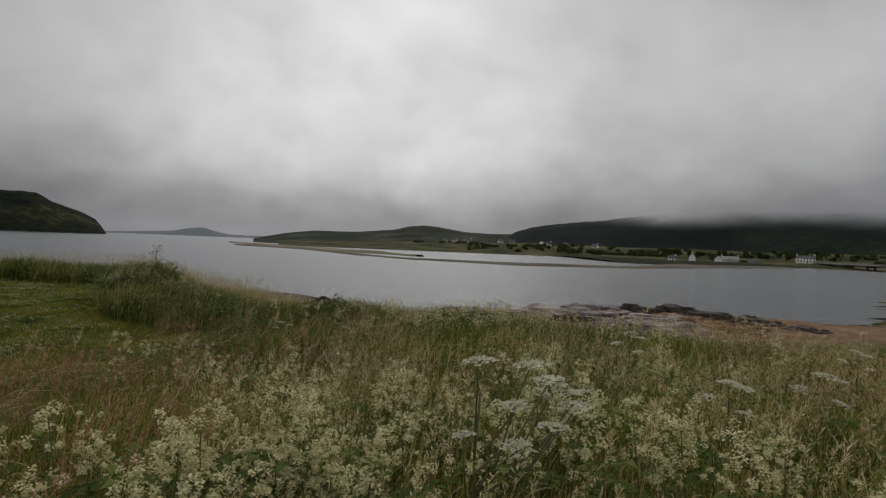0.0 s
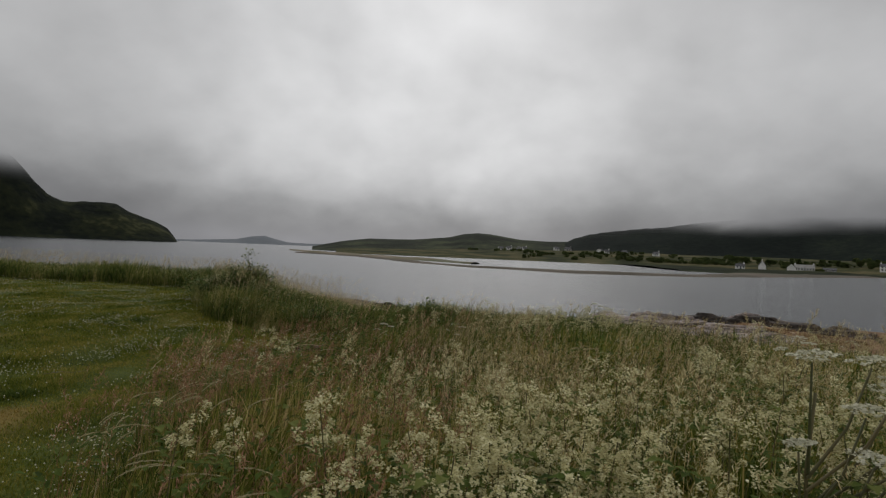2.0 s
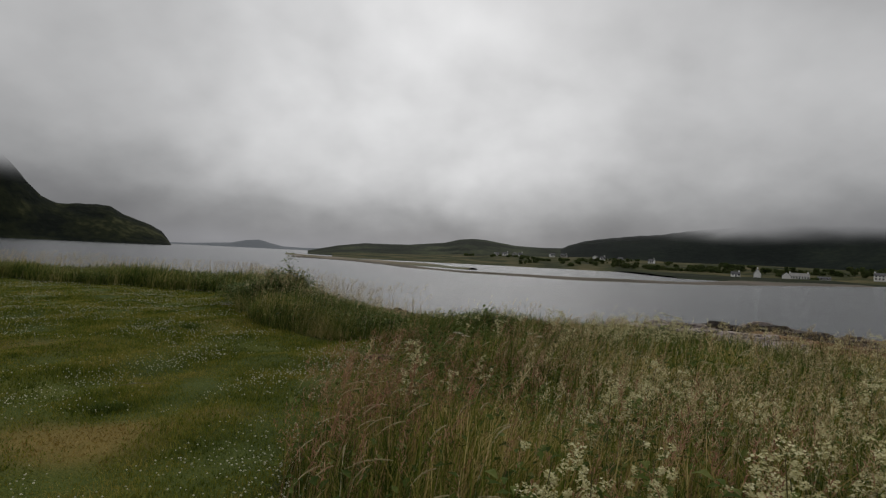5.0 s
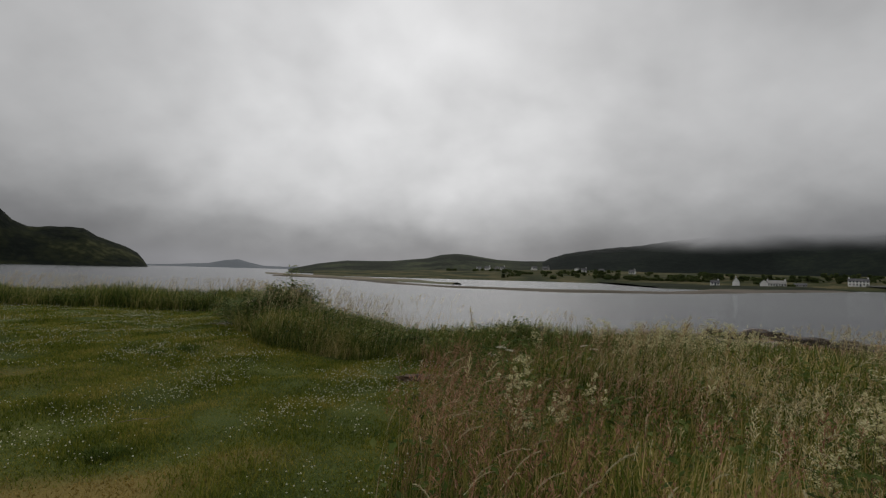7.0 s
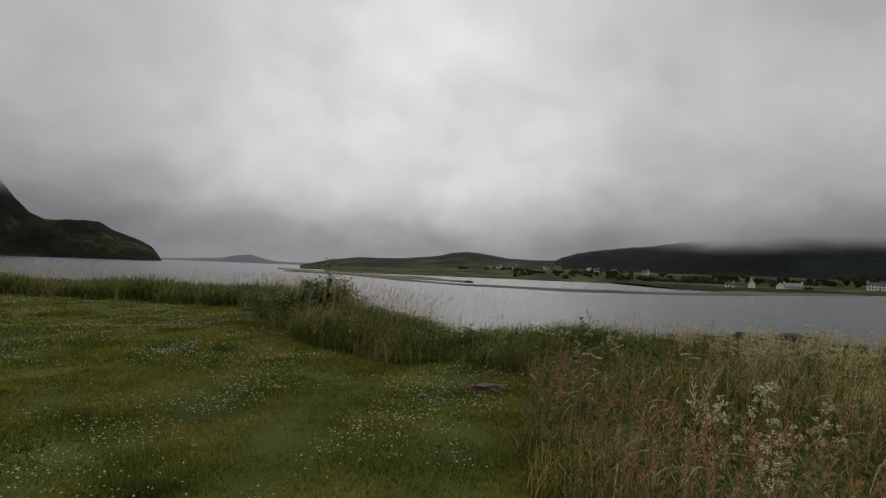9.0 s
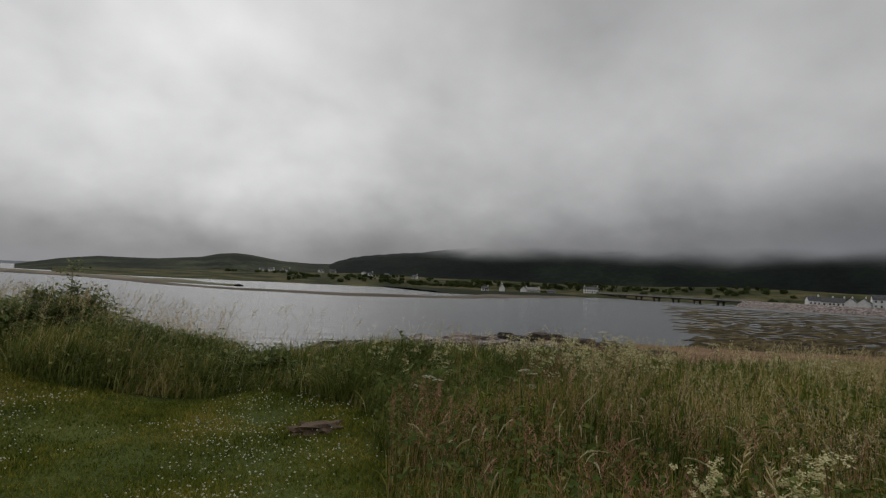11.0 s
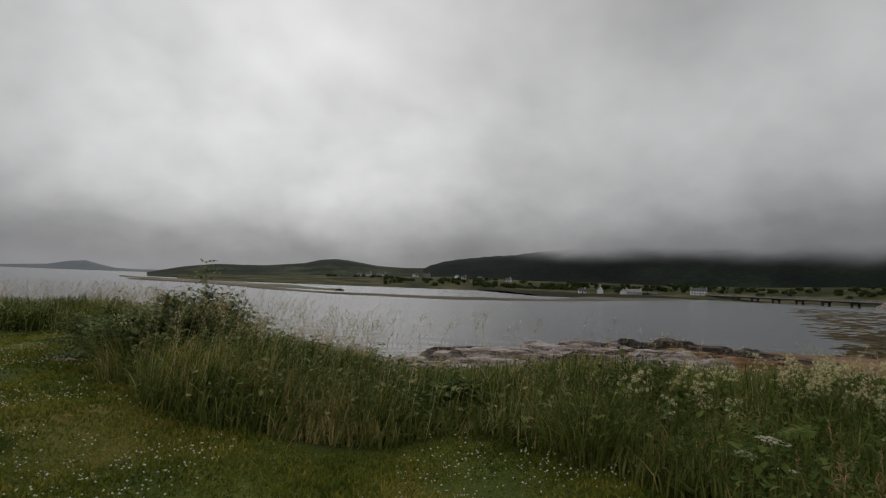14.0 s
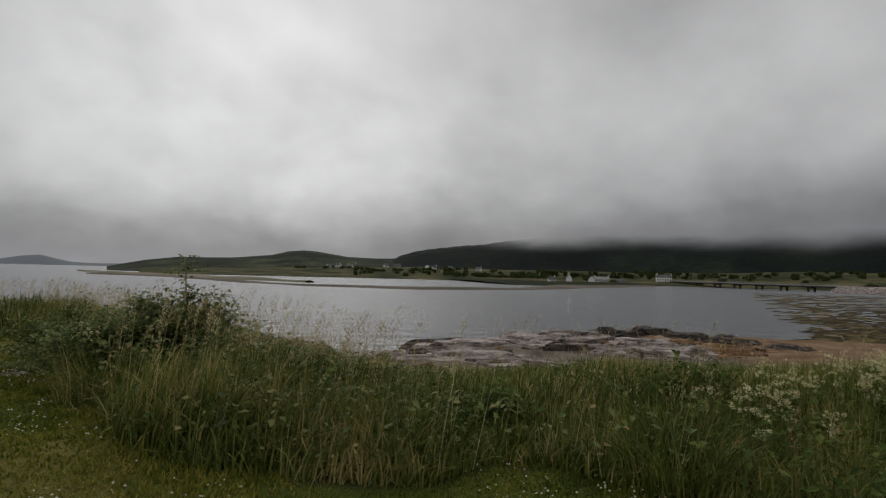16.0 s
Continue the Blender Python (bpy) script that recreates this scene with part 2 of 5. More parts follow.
M_HILLRIGHT = material("forest_hill", [(0.15, (0.007, 0.010, 0.009)), (0.5, (0.013, 0.018, 0.0145)), (0.8, (0.024, 0.031, 0.02)), (1.0, (0.05, 0.054, 0.026))], 0.012, 0.15, 1.0, 0.6, 1.5, spec=0.04)
M_HEAD = material("headland_scrub", [(0.15, (0.006, 0.008, 0.007)), (0.5, (0.010, 0.013, 0.010)), (0.78, (0.022, 0.026, 0.014)), (1.0, (0.06, 0.062, 0.03))], 0.012, 0.07, 1.0, 0.9, 6.0, spec=0.04)
# the blue-grey of distance haze is put into this hill's base colour
M_FAR = material("far_hill_haze_tint", [(0.1, (0.12, 0.135, 0.15)), (1.0, (0.16, 0.175, 0.19))], 0.002, 0.02, 1.0, 0.2, 5.0)
M_KELP = material("floating_weed", [(0.1, (0.012, 0.010, 0.005)), (0.5, (0.045, 0.034, 0.013)), (1.0, (0.15, 0.115, 0.045))], 0.3, 4, 0.9, 0.4, 0.03, per="island", spread=0.3, spec=0.08)
M_MOLE = material("turned_earth", [(0.2, (0.03, 0.021, 0.014)), (0.8, (0.12, 0.082, 0.052))], 6, 50, 0.95, 0.8, 0.02)
M_TWIG = material("dry_twig", [(0.2, (0.16, 0.13, 0.08)), (0.8, (0.3, 0.26, 0.18))], 6, 60, 0.9, 0.3, 0.003)
mist_top(M_HILLRIGHT, 31, 74, 0.006)
mist_top(M_HEAD, 105, 190, 0.004)


def water_material():
    m = bpy.data.materials.new("loch_water")
    m.use_nodes = True
    nd, lk = m.node_tree.nodes, m.node_tree.links
    b = nd["Principled BSDF"]
    geo = nd.new("ShaderNodeNewGeometry")
    hs = []
    for sc, st, det in ((0.45, (0.4, 1.0, 1), 5), (1.7, (0.45, 1, 1), 3), (0.03, (0.5, 1, 1), 3)):
        mp, nz = nd.new("ShaderNodeMapping"), nd.new("ShaderNodeTexNoise")
        mp.inputs["Scale"].default_value = st
        mp.inputs["Rotation"].default_value = (0, 0, 0.35)
        lk.new(geo.outputs["Position"], mp.inputs[0]), lk.new(mp.outputs[0], nz.inputs["Vector"])
        nz.inputs["Scale"].default_value, nz.inputs["Detail"].default_value = sc, det
        hs.append(nz.outputs["Fac"])
    h = nd.new("ShaderNodeMath")
    h.operation = "MULTIPLY_ADD"
    lk.new(hs[1], h.inputs[0])
    h.inputs[1].default_value = 0.25
    lk.new(hs[0], h.inputs[2])
    bp = nd.new("ShaderNodeBump")
    bp.inputs["Strength"].default_value, bp.inputs["Distance"].default_value = WATER_BUMP, 0.5
    lk.new(h.outputs[0], bp.inputs["Height"]), lk.new(bp.outputs[0], b.inputs["Normal"])
    col = ramp_node(nd, lk, hs[2], [(0.3, (0.030, 0.036, 0.042)), (0.7, (0.055, 0.06, 0.065))])
    # white flecks where the tidal stream breaks the surface
    ff = nd.new("ShaderNodeMath")
    ff.operation = "MULTIPLY"
    lk.new(hs[0], ff.inputs[0]), lk.new(hs[2], ff.inputs[1])
    foam = ramp_node(nd, lk, ff.outputs[0], [(0.43, (0, 0, 0)), (0.48, (1, 1, 1))])
    mx = nd.new("ShaderNodeMix")
    mx.data_type = "RGBA"
    lk.new(foam, mx.inputs[0]), lk.new(col, mx.inputs[6])
    mx.inputs[7].default_value = (0.5, 0.52, 0.53, 1)
    lk.new(mx.outputs[2], b.inputs["Base Color"])
    b.inputs["Roughness"].default_value = 0.2
    b.inputs["IOR"].default_value = 1.333
    return m


def ground_material():
    """Turf, meadow soil, worn straw and shore shingle, by the masks on the ground sheet."""
    m = bpy.data.materials.new("ground_cover")
    m.use_nodes = True
    nd, lk = m.node_tree.nodes, m.node_tree.links
    b = nd["Principled BSDF"]
    geo, at = nd.new("ShaderNodeNewGeometry"), nd.new("ShaderNodeAttribute")
    at.attribute_name = "zone"
    sp = nd.new("ShaderNodeSeparateColor")
    lk.new(at.outputs["Color"], sp.inputs[0])

    def nz(scale, detail=4):
        n = nd.new("ShaderNodeTexNoise")
        n.inputs["Scale"].default_value, n.inputs["Detail"].default_value = scale, detail
        lk.new(geo.outputs["Position"], n.inputs["Vector"])
        return n.outputs["Fac"]
    big, mid, fine = nz(0.5), nz(4), nz(60, 3)
    s = nd.new("ShaderNodeMath")
    s.operation = "ADD"
    lk.new(big, s.inputs[0]), lk.new(fine, s.inputs[1])
    hf = nd.new("ShaderNodeMath")
    hf.operation = "MULTIPLY"
    lk.new(s.outputs[0], hf.inputs[0])
    hf.inputs[1].default_value = 0.5
    turf = ramp_node(nd, lk, hf.outputs[0], [(0.35, (0.024, 0.038, 0.006)), (0.5, (0.062, 0.083, 0.012)), (0.65, (0.14, 0.14, 0.03))])
    soil = ramp_node(nd, lk, hf.outputs[0], [(0.3, (0.025, 0.03, 0.012)), (0.7, (0.075, 0.07, 0.03))])
    straw = ramp_node(nd, lk, hf.outputs[0], [(0.3, (0.13, 0.10, 0.026)), (0.7, (0.29, 0.20, 0.06))])
    shore = ramp_node(nd, lk, hf.outputs[0], [(0.3, (0.035, 0.027, 0.02)), (0.45, (0.085, 0.065, 0.048)), (0.6, (0.17, 0.145, 0.12)), (0.75, (0.27, 0.24, 0.21))])
    rust = ramp_node(nd, lk, hf.outputs[0], [(0.3, (0.055, 0.033, 0.018)), (0.45, (0.15, 0.085, 0.042)), (0.6, (0.25, 0.165, 0.10)), (0.75, (0.3, 0.25, 0.2))])

    def mix(f, x, y):
        mm = nd.new("ShaderNodeMix")
        mm.data_type = "RGBA"
        lk.new(f, mm.inputs[0]), lk.new(x, mm.inputs[6]), lk.new(y, mm.inputs[7])
        return mm.outputs[2]
    col = mix(sp.outputs[2], mix(sp.outputs[1], mix(sp.outputs[0], turf, soil), straw), mix(at.outputs["Alpha"], shore, rust))
    lk.new(col, b.inputs["Base Color"])
    b.inputs["Roughness"].default_value = 0.95
    b.inputs["Specular IOR Level"].default_value = 0.15
    bp = nd.new("ShaderNodeBump")
    bp.inputs["Strength"].default_value, bp.inputs["Distance"].default_value = 0.6, 0.03
    lk.new(s.outputs[0], bp.inputs["Height"]), lk.new(bp.outputs[0], b.inputs["Normal"])
    return m


# ---- mesh tools ----
rng = np.random.default_rng(7)


def mesh_from(name, verts, faces4=None, faces3=None, mat=None, smooth=False):
    """A mesh from arrays of corners, quads and triangles."""
    me = bpy.data.meshes.new(name)
    verts = np.asarray(verts, dtype=np.float32)
    f4 = np.zeros((0, 4), np.int32) if faces4 is None else np.asarray(faces4, np.int32)
    f3 = np.zeros((0, 3), np.int32) if faces3 is None else np.asarray(faces3, np.int32)
    me.vertices.add(len(verts))
    me.vertices.foreach_set("co", verts.ravel())
    me.loops.add(f4.size + f3.size)
    me.loops.foreach_set("vertex_index", np.concatenate([f4.ravel(), f3.ravel()]).astype(np.int32))
    me.polygons.add(len(f4) + len(f3))
    start = np.concatenate([np.arange(len(f4)) * 4, f4.size + np.arange(len(f3)) * 3]).astype(np.int32)
    me.polygons.foreach_set("loop_start", start)
    me.polygons.foreach_set("use_smooth", np.full(len(f4) + len(f3), smooth))
    me.update(calc_edges=True)
    me.validate()
    if mat:
        me.materials.append(mat)
    return me


def part(name, bm, mat, parent=None, label="", smooth=False):
    me = bpy.data.meshes.new(name)
    bm.normal_update()
    for f in bm.faces:
        f.smooth = smooth
    bm.to_mesh(me)
    bm.free()
    me.materials.append(mat)
    ob = new(name, me)
    if parent:
        ob.parent = parent
    if label:
        ob["label"] = label
    return ob


def part_mesh(name, me, parent=None, label=""):
    ob = new(name, me)
    if parent:
        ob.parent = parent
    if label:
        ob["label"] = label
    return ob


def box(bm, cx, cy, z0, sx, sy, sz, bevel=0.0):
    r = bmesh.ops.create_cube(bm, size=1.0, matrix=Matrix.Translation((cx, cy, z0 + sz / 2)) @ Matrix.Diagonal((sx, sy, sz, 1)))
    if bevel:
        es = list({e for v in r["verts"] for e in v.link_edges})
        bmesh.ops.bevel(bm, geom=es, offset=bevel, segments=1, affect="EDGES")


def interp(x, xs, ys):
    return np.interp(x, xs, ys)


def smooth_noise(x, y, s, seed=0):
    """Cheap smooth noise of -1..1 from sums of sines."""
    r = np.random.default_rng(seed)
    out = np.zeros_like(np.asarray(x, dtype=float))
    for k in range(6):
        a, p, q = r.uniform(0, 6.28), r.uniform(0, 6.28), r.uniform(0.6, 1.7)
        out = out + np.sin((x * np.cos(a) + y * np.sin(a)) * s * q + p)
    return out / 3.5


# ---- plan ----
def shore_y(x):
    """How far ahead the waterline runs."""
    return interp(x, [-400, -60, -30, -15, -10, -6.6, -4.4, -1, 6, 11, 20, 28, 34, 40, 60, 100, 400],
                  [160, 78, 66, 60, 54, 46.5, 44.5, 46, 52, 56, 57, 56, 54, 50.5, 44, 36, 10])


def brink_y(x):
    """Where the level ground ends and the bank begins to fall."""
    return interp(x, [-400, -23, -13, -9, -6, -3, 1, 3, 6, 12, 20, 40, 400], [24, 24, 23, 17, 14.2, 13.5, 13, 11.5, 8.5, 5, 2, -2, -10])


def ground_z(x, y):
    x, y = np.asarray(x, float), np.asarray(y, float)
    z = 0.44 * np.exp(-((x - 1.5) ** 2 / 24 + (y - 0.8) ** 2 / 26))
    z = z + 0.16 * np.exp(-((x + 9.5) ** 2 / 9 + (y - 13.5) ** 2 / 9)) - 0.10 * np.exp(-((x + 12) ** 2 / 12 + (y - 8) ** 2 / 8))
    z = z + 0.06 * smooth_noise(x, y, 0.9, 3) + 0.04 * smooth_noise(x, y, 2.2, 4) + 0.008 * smooth_noise(x, y, 8.0, 6)
    s = y - brink_y(x)
    z = z + interp(s, [0, 2, 6, 16, 24, 60], [0, -0.32, -1.15, -2.85, -3.4, -3.6])
    d = shore_y(x) - y
    zs = WATER + np.where(d > 0, interp(d, [0, 6, 14, 22, 30], [0, 0.75, 1.35, 2.9, 6.0]), 0.2 * d) + 0.08 * smooth_noise(x, y, 0.7, 5)
    zs = np.maximum(zs, -9.0)
    return np.minimum(z, zs)


def meadow_front(x):
    return interp(x, [-4.6, -3.9, -2.5, -0.5, 0.7, 4, 12], [4.3, 3.5, 2.1, 1.15, 0.75, 0.5, 0.3])


def lawn_edge(y):
    """The side on which mown turf gives way to meadow."""
    return interp(y, [3, 4, 5, 8, 11.2, 12.4, 13.2], [-3.3, -3.6, -3.8, -3.8, -3.6, -4.3, -5.4])


def bank_foot(x):
    """Where mown turf meets the tall grass of the bank."""
    return interp(x, [-60, -23, -17, -12.2, -11, -10.3, -9.5, -8.4, -7.9, -7.1, -6, -5.4, -4.9, -4.4, -4.0, -3.6],
                  [21.5, 21.5, 21.4, 21.1, 19.2, 17.3, 15.4, 13.7, 12.6, 12.15, 12.0, 11.9, 12.25, 12.05, 11.4, 11.0])


def in_meadow(x, y):
    e = lawn_edge(y) + 0.2 * smooth_noise(x * 0 + 1, y, 2.4, 9) + 0.12 * smooth_noise(x * 0 + 1, y, 6.5, 10)
    far = interp(x, [-8, -3, 2, 6, 10, 14, 20, 30, 45, 70], [33, 31.7, 32, 34, 33.5, 32.6, 31.8, 33, 35, 34]) + 3 * np.exp(-((x - 10.5) / 2.6) ** 2) + 1.2 * smooth_noise(x, y, 0.5, 13)
    return (x > e) & (y > meadow_front(x)) & (y < far)


def in_bank(x, y):
    return (x <= lawn_edge(y)) & (y > bank_foot(x) + 0.15 * smooth_noise(x, y, 1.7, 11)) & (y < shore_y(x) - 16)


def in_lawn(x, y):
    return (x <= lawn_edge(y) + 0.3) & (y <= bank_foot(x) + 0.2) & (y > 2)


STAND = np.array([[0.1, 0.2], [-1.3, 0.3], [-2.6, 0.9], [-4.4, 2.9], [-5.4, 5.4], [-6.3, 7.8]])


def off_path(x, y):
    """Distance from the trodden line."""
    best = np.full(np.shape(x), 1e9)
    for a, b in zip(STAND, STAND[1:]):
        ab = b - a
        u = np.clip(((x - a[0]) * ab[0] + (y - a[1]) * ab[1]) / (ab @ ab), 0, 1)
        best = np.minimum(best, np.hypot(x - a[0] - u * ab[0], y - a[1] - u * ab[1]))
    return best


def dead_patch(x, y):
    wob = 0.25 * smooth_noise(x, y, 4.0, 16) + 0.15 * smooth_noise(x, y, 11.0, 17)
    return np.exp(-(((x + 6.25) / 0.92) ** 2 + ((y - 5.35) / 0.66) ** 2 + wob).clip(0) ** 2) + 0.55 * np.exp(-(((x + 8.7) / 0.8) ** 2 + ((y - 12.3) / 0.5) ** 2 + 2 * wob).clip(0)) + 0.6 * np.exp(-(((x + 7.7) / 0.5) ** 2 + ((y - 11.7) / 0.45) ** 2 + 2 * wob).clip(0)) + 0.6 * np.exp(-(((x + 5.2) / 0.35) ** 2 + ((y - 6.2) / 0.25) ** 2 + 2 * wob).clip(0)) + 0.6 * np.exp(-((x + 10.5) ** 2 / 2.5 + (y - 9.2) ** 2 / 0.5))


# ---- ground and water ----
def steps(lo, a, b, hi, fine):
    left, right = [a], [b]
    d = fine
    while left[-1] > lo:
        d *= 1.18
        left.append(left[-1] - d)
    d = fine
    while right[-1] < hi:
        d *= 1.18
        right.append(right[-1] + d)
    return np.array(left[:0:-1] + list(np.arange(a, b, fine)) + right)


def build_ground():
    xs, ys = steps(-700, -24, 30, 900, 0.22), steps(-500, -2, 58, 420, 0.22)
    gx, gy = np.meshgrid(xs, ys)
    z = ground_z(gx, gy)
    n, m = gx.shape
    idx = np.arange(n * m).reshape(n, m)
    quads = np.stack([idx[:-1, :-1], idx[:-1, 1:], idx[1:, 1:], idx[1:, :-1]], -1).reshape(-1, 4)
    me = mesh_from("ground", np.stack([gx, gy, z], -1).reshape(-1, 3), quads, None, ground_material(), True)
    shore = np.clip((y_soft(gx, gy)), 0, 1)
    tall = (in_meadow(gx, gy) | in_bank(gx, gy)).astype(float)
    col = np.stack([tall, np.clip(dead_patch(gx, gy), 0, 1) * 0.9, shore, np.clip((gx + 2 * smooth_noise(gx, gy, 0.4, 15) - 17) / 6, 0, 1)], -1)
    at = me.color_attributes.new("zone", "FLOAT_COLOR", "POINT")
    at.data.foreach_set("color", col.astype(np.float32).ravel())
    return tagged(new("ground", me), "undulating turf ground falling to a rusty weed-strewn shore", "ground", kind="structure")


def y_soft(x, y):
    d = shore_y(x) - y
    return np.maximum((13 - d) / 4, (y - interp(x, [-8, -3, 2, 6, 10, 14, 20, 30, 45, 70], [35, 33.7, 34, 36, 35.5, 34.6, 33.8, 35, 37, 36])) / 3)


build_ground()
r = 4900.0
bm = bmesh.new()
bmesh.ops.create_circle(bm, cap_ends=True, radius=r, segments=64, matrix=Matrix.Translation((0, 0, WATER)))
water = part("water", bm, water_material())
tagged(water, "grey rippled sea loch under overcast sky", "water", kind="structure")

# ---- far land ----
OX, OY = -3.5, 3.0


def polar(bearing, dist):
    """A place by its bearing (degrees to the right of straight ahead) and distance."""
    a = np.radians(bearing)
    return OX + dist * np.sin(a), OY + dist * np.cos(a)


def ridge(name, label, profile, near, crest, mat, seed, rough=0.08, cols=260, rows=26, foot=0.0):
    """A hill: bearings with the rise of its skyline, from its shore up to its crest and down behind."""
    bs = [p[0] for p in profile]
    th = np.linspace(bs[0], bs[-1], cols)
    k = np.linspace(0, 1.35, rows)
    T, K = np.meshgrid(th, k)
    R = near + (crest - near) * K
    X, Y = polar(T, R)
    Z = ridge_z(T, K, X, Y, profile, crest, seed, rough, foot)
    n, m = X.shape
    idx = np.arange(n * m).reshape(n, m)
    quads = np.stack([idx[:-1, :-1], idx[:-1, 1:], idx[1:, 1:], idx[1:, :-1]], -1).reshape(-1, 4)
    me = mesh_from(name, np.stack([X, Y, Z], -1).reshape(-1, 3), quads, None, mat, True)
    return tagged(new(name, me), label, "hill", kind="structure")


def ridge_z(T, K, X, Y, profile, crest, seed, rough, foot):
    top = interp(T, [p[0] for p in profile], [p[1] for p in profile]) * crest
    shape = np.where(K < 1, np.sin(np.clip(K, 0, 1) * np.pi / 2) ** 1.3, 1 - (np.clip(K - 1, 0, 1) / 0.35) ** 1.5)
    wob = smooth_noise(X, Y, 9.0 / crest * 2, seed) * 0.6 + smooth_noise(X, Y, 50.0 / crest, seed + 1) * 0.3 + smooth_noise(X, Y, 170.0 / crest, seed + 2) * 0.14
    return WATER - 1.0 + foot * (K > 0) + (top + 5) * shape * (1 + rough * wob)


ridge("hill_headland", "dark scrub-covered headland whose top is lost in cloud",
      [(-75, 0.30), (-60, 0.2), (-50, 0.17), (-46.5, 0.14), (-44.7, 0.115), (-43.6, 0.09), (-42.4, 0.066), (-41.3, 0.056), (-39, 0.055), (-37.4, 0.054), (-36.3, 0.043), (-35.2, 0.036), (-33.9, 0.027), (-33.1, 0.019), (-32.6, 0.008), (-32.2, -0.003)],
      1330, 1500, M_HEAD, 11, 0.07, 320, 30)
ridge("hill_far", "faint hill beyond the head of the loch, blue-grey haze in its colour",
      [(-34, 0.001), (-31, 0.002), (-27, 0.006), (-25.5, 0.012), (-24.3, 0.014), (-23.3, 0.009), (-22, 0.004), (-20, 0.003), (-15, 0.005)], 3300, 3600, M_FAR, 21, 0.05, 160, 12)
ridge("hill_moor", "low green-brown moorland hills across the water",
      [(-19.5, 0.0), (-18.2, 0.005), (-16.5, 0.011), (-13.6, 0.018), (-11, 0.018), (-8.9, 0.019), (-7, 0.023), (-5.2, 0.026), (-3.6, 0.033), (-2.1, 0.036), (-0.8, 0.035), (0.6, 0.031), (2.2, 0.027), (4.9, 0.025), (8, 0.026), (12, 0.026), (20, 0.02), (40, 0.02)],
      640, 1080, M_HILLMID, 31, 0.05, 300, 26)
ridge("hill_forest", "dark conifer-forested hillside capped by low cloud",
      [(4.5, 0.0), (6.5, 0.020), (7.8, 0.031), (9.5, 0.040), (12, 0.048), (17, 0.06), (24, 0.075), (40, 0.095), (58, 0.10), (80, 0.10)],
      700, 1000, M_HILLRIGHT, 41, 0.08, 360, 30)
SHORE = [(-17, 0.0), (-12, 0.002), (-5, 0.006), (3, 0.009), (10, 0.012), (20, 0.011), (30, 0.012), (42, 0.014), (48, 0.018), (56, 0.016), (63, 0.014), (80, 0.02)]
ridge("shore_land", "low green fields and scrub along the far shore", SHORE, 440, 720, M_FIELD, 51, 0.12, 300, 22)


def shore_land_z(bearing, dist):
    """Height of the far shore's fields."""
    K = np.asarray((dist - 440) / 280.0)
    X, Y = polar(bearing, dist)
    return ridge_z(np.asarray(bearing), np.maximum(K, 0), np.asarray(X), np.asarray(Y), SHORE, 720, 51, 0.12, 0.0)


def spit(name, label, near_edge, far_edge, height, mat):
    """A low bank of land between two waterlines, given at even steps."""
    N = 90
    u = np.linspace(0, 1, N)
    un, uf = np.linspace(0, 1, len(near_edge)), np.linspace(0, 1, len(far_edge))
    A = np.stack([interp(u, un, [p[0] for p in near_edge]), interp(u, un, [p[1] for p in near_edge])], -1)
    B = np.stack([interp(u, uf, [p[0] for p in far_edge]), interp(u, uf, [p[1] for p in far_edge])], -1)
    rows = []
    ks = np.linspace(0, 1, 9)
    for k in ks:
        P = A + (B - A) * k
        wobble = smooth_noise(P[:, 0], P[:, 1], 0.08, 61)
        z = WATER - 0.25 + (height * (1 + 0.35 * wobble) + 0.25) * np.sin(np.pi * k) ** 0.6
        P = P + (smooth_noise(P[:, 0], P[:, 1], 0.13, 62) * 1.5)[:, None] * np.array([0.3, 1.0])
        rows.append(np.column_stack([P, z]))
    V = np.concatenate(rows)
    idx = np.arange(len(ks) * N).reshape(len(ks), N)
    quads = np.stack([idx[:-1, :-1], idx[:-1, 1:], idx[1:, 1:], idx[1:, :-1]], -1).reshape(-1, 4)
    return tagged(new(name, mesh_from(name, V, quads, None, mat, True)), label, "sandbank", kind="structure")


spit("sand_spit", "long low brown sandbank reaching into the loch",
     [(-152, 388), (-89, 331), (-39, 239), (-13, 208), (27, 187), (72, 206), (106, 235), (141, 268), (235, 350)],
     [(-150, 400), (-84, 343), (-34, 250), (-8, 219), (30, 204), (70, 228), (98, 262), (135, 330), (215, 420)], 0.75, M_SAND)
spit("grass_spit", "low grassy spit with brown edges",
     [(-210, 520), (-150, 430), (-95, 352), (-62, 312), (-40, 285), (-15, 262)],
     [(-225, 560), (-150, 475), (-85, 395), (-52, 352), (-30, 318), (-10, 268)], 1.1, M_SPITGRASS)
spit("village_shore", "low green foreshore below the village",
     [(100, 300), (125, 290), (152, 285), (190, 318), (221, 345), (262, 384), (288, 404), (310, 415)],
     [(100, 480), (130, 500), (170, 510), (210, 510), (245, 510), (285, 510), (320, 510), (350, 500)], 1.5, M_FIELD)

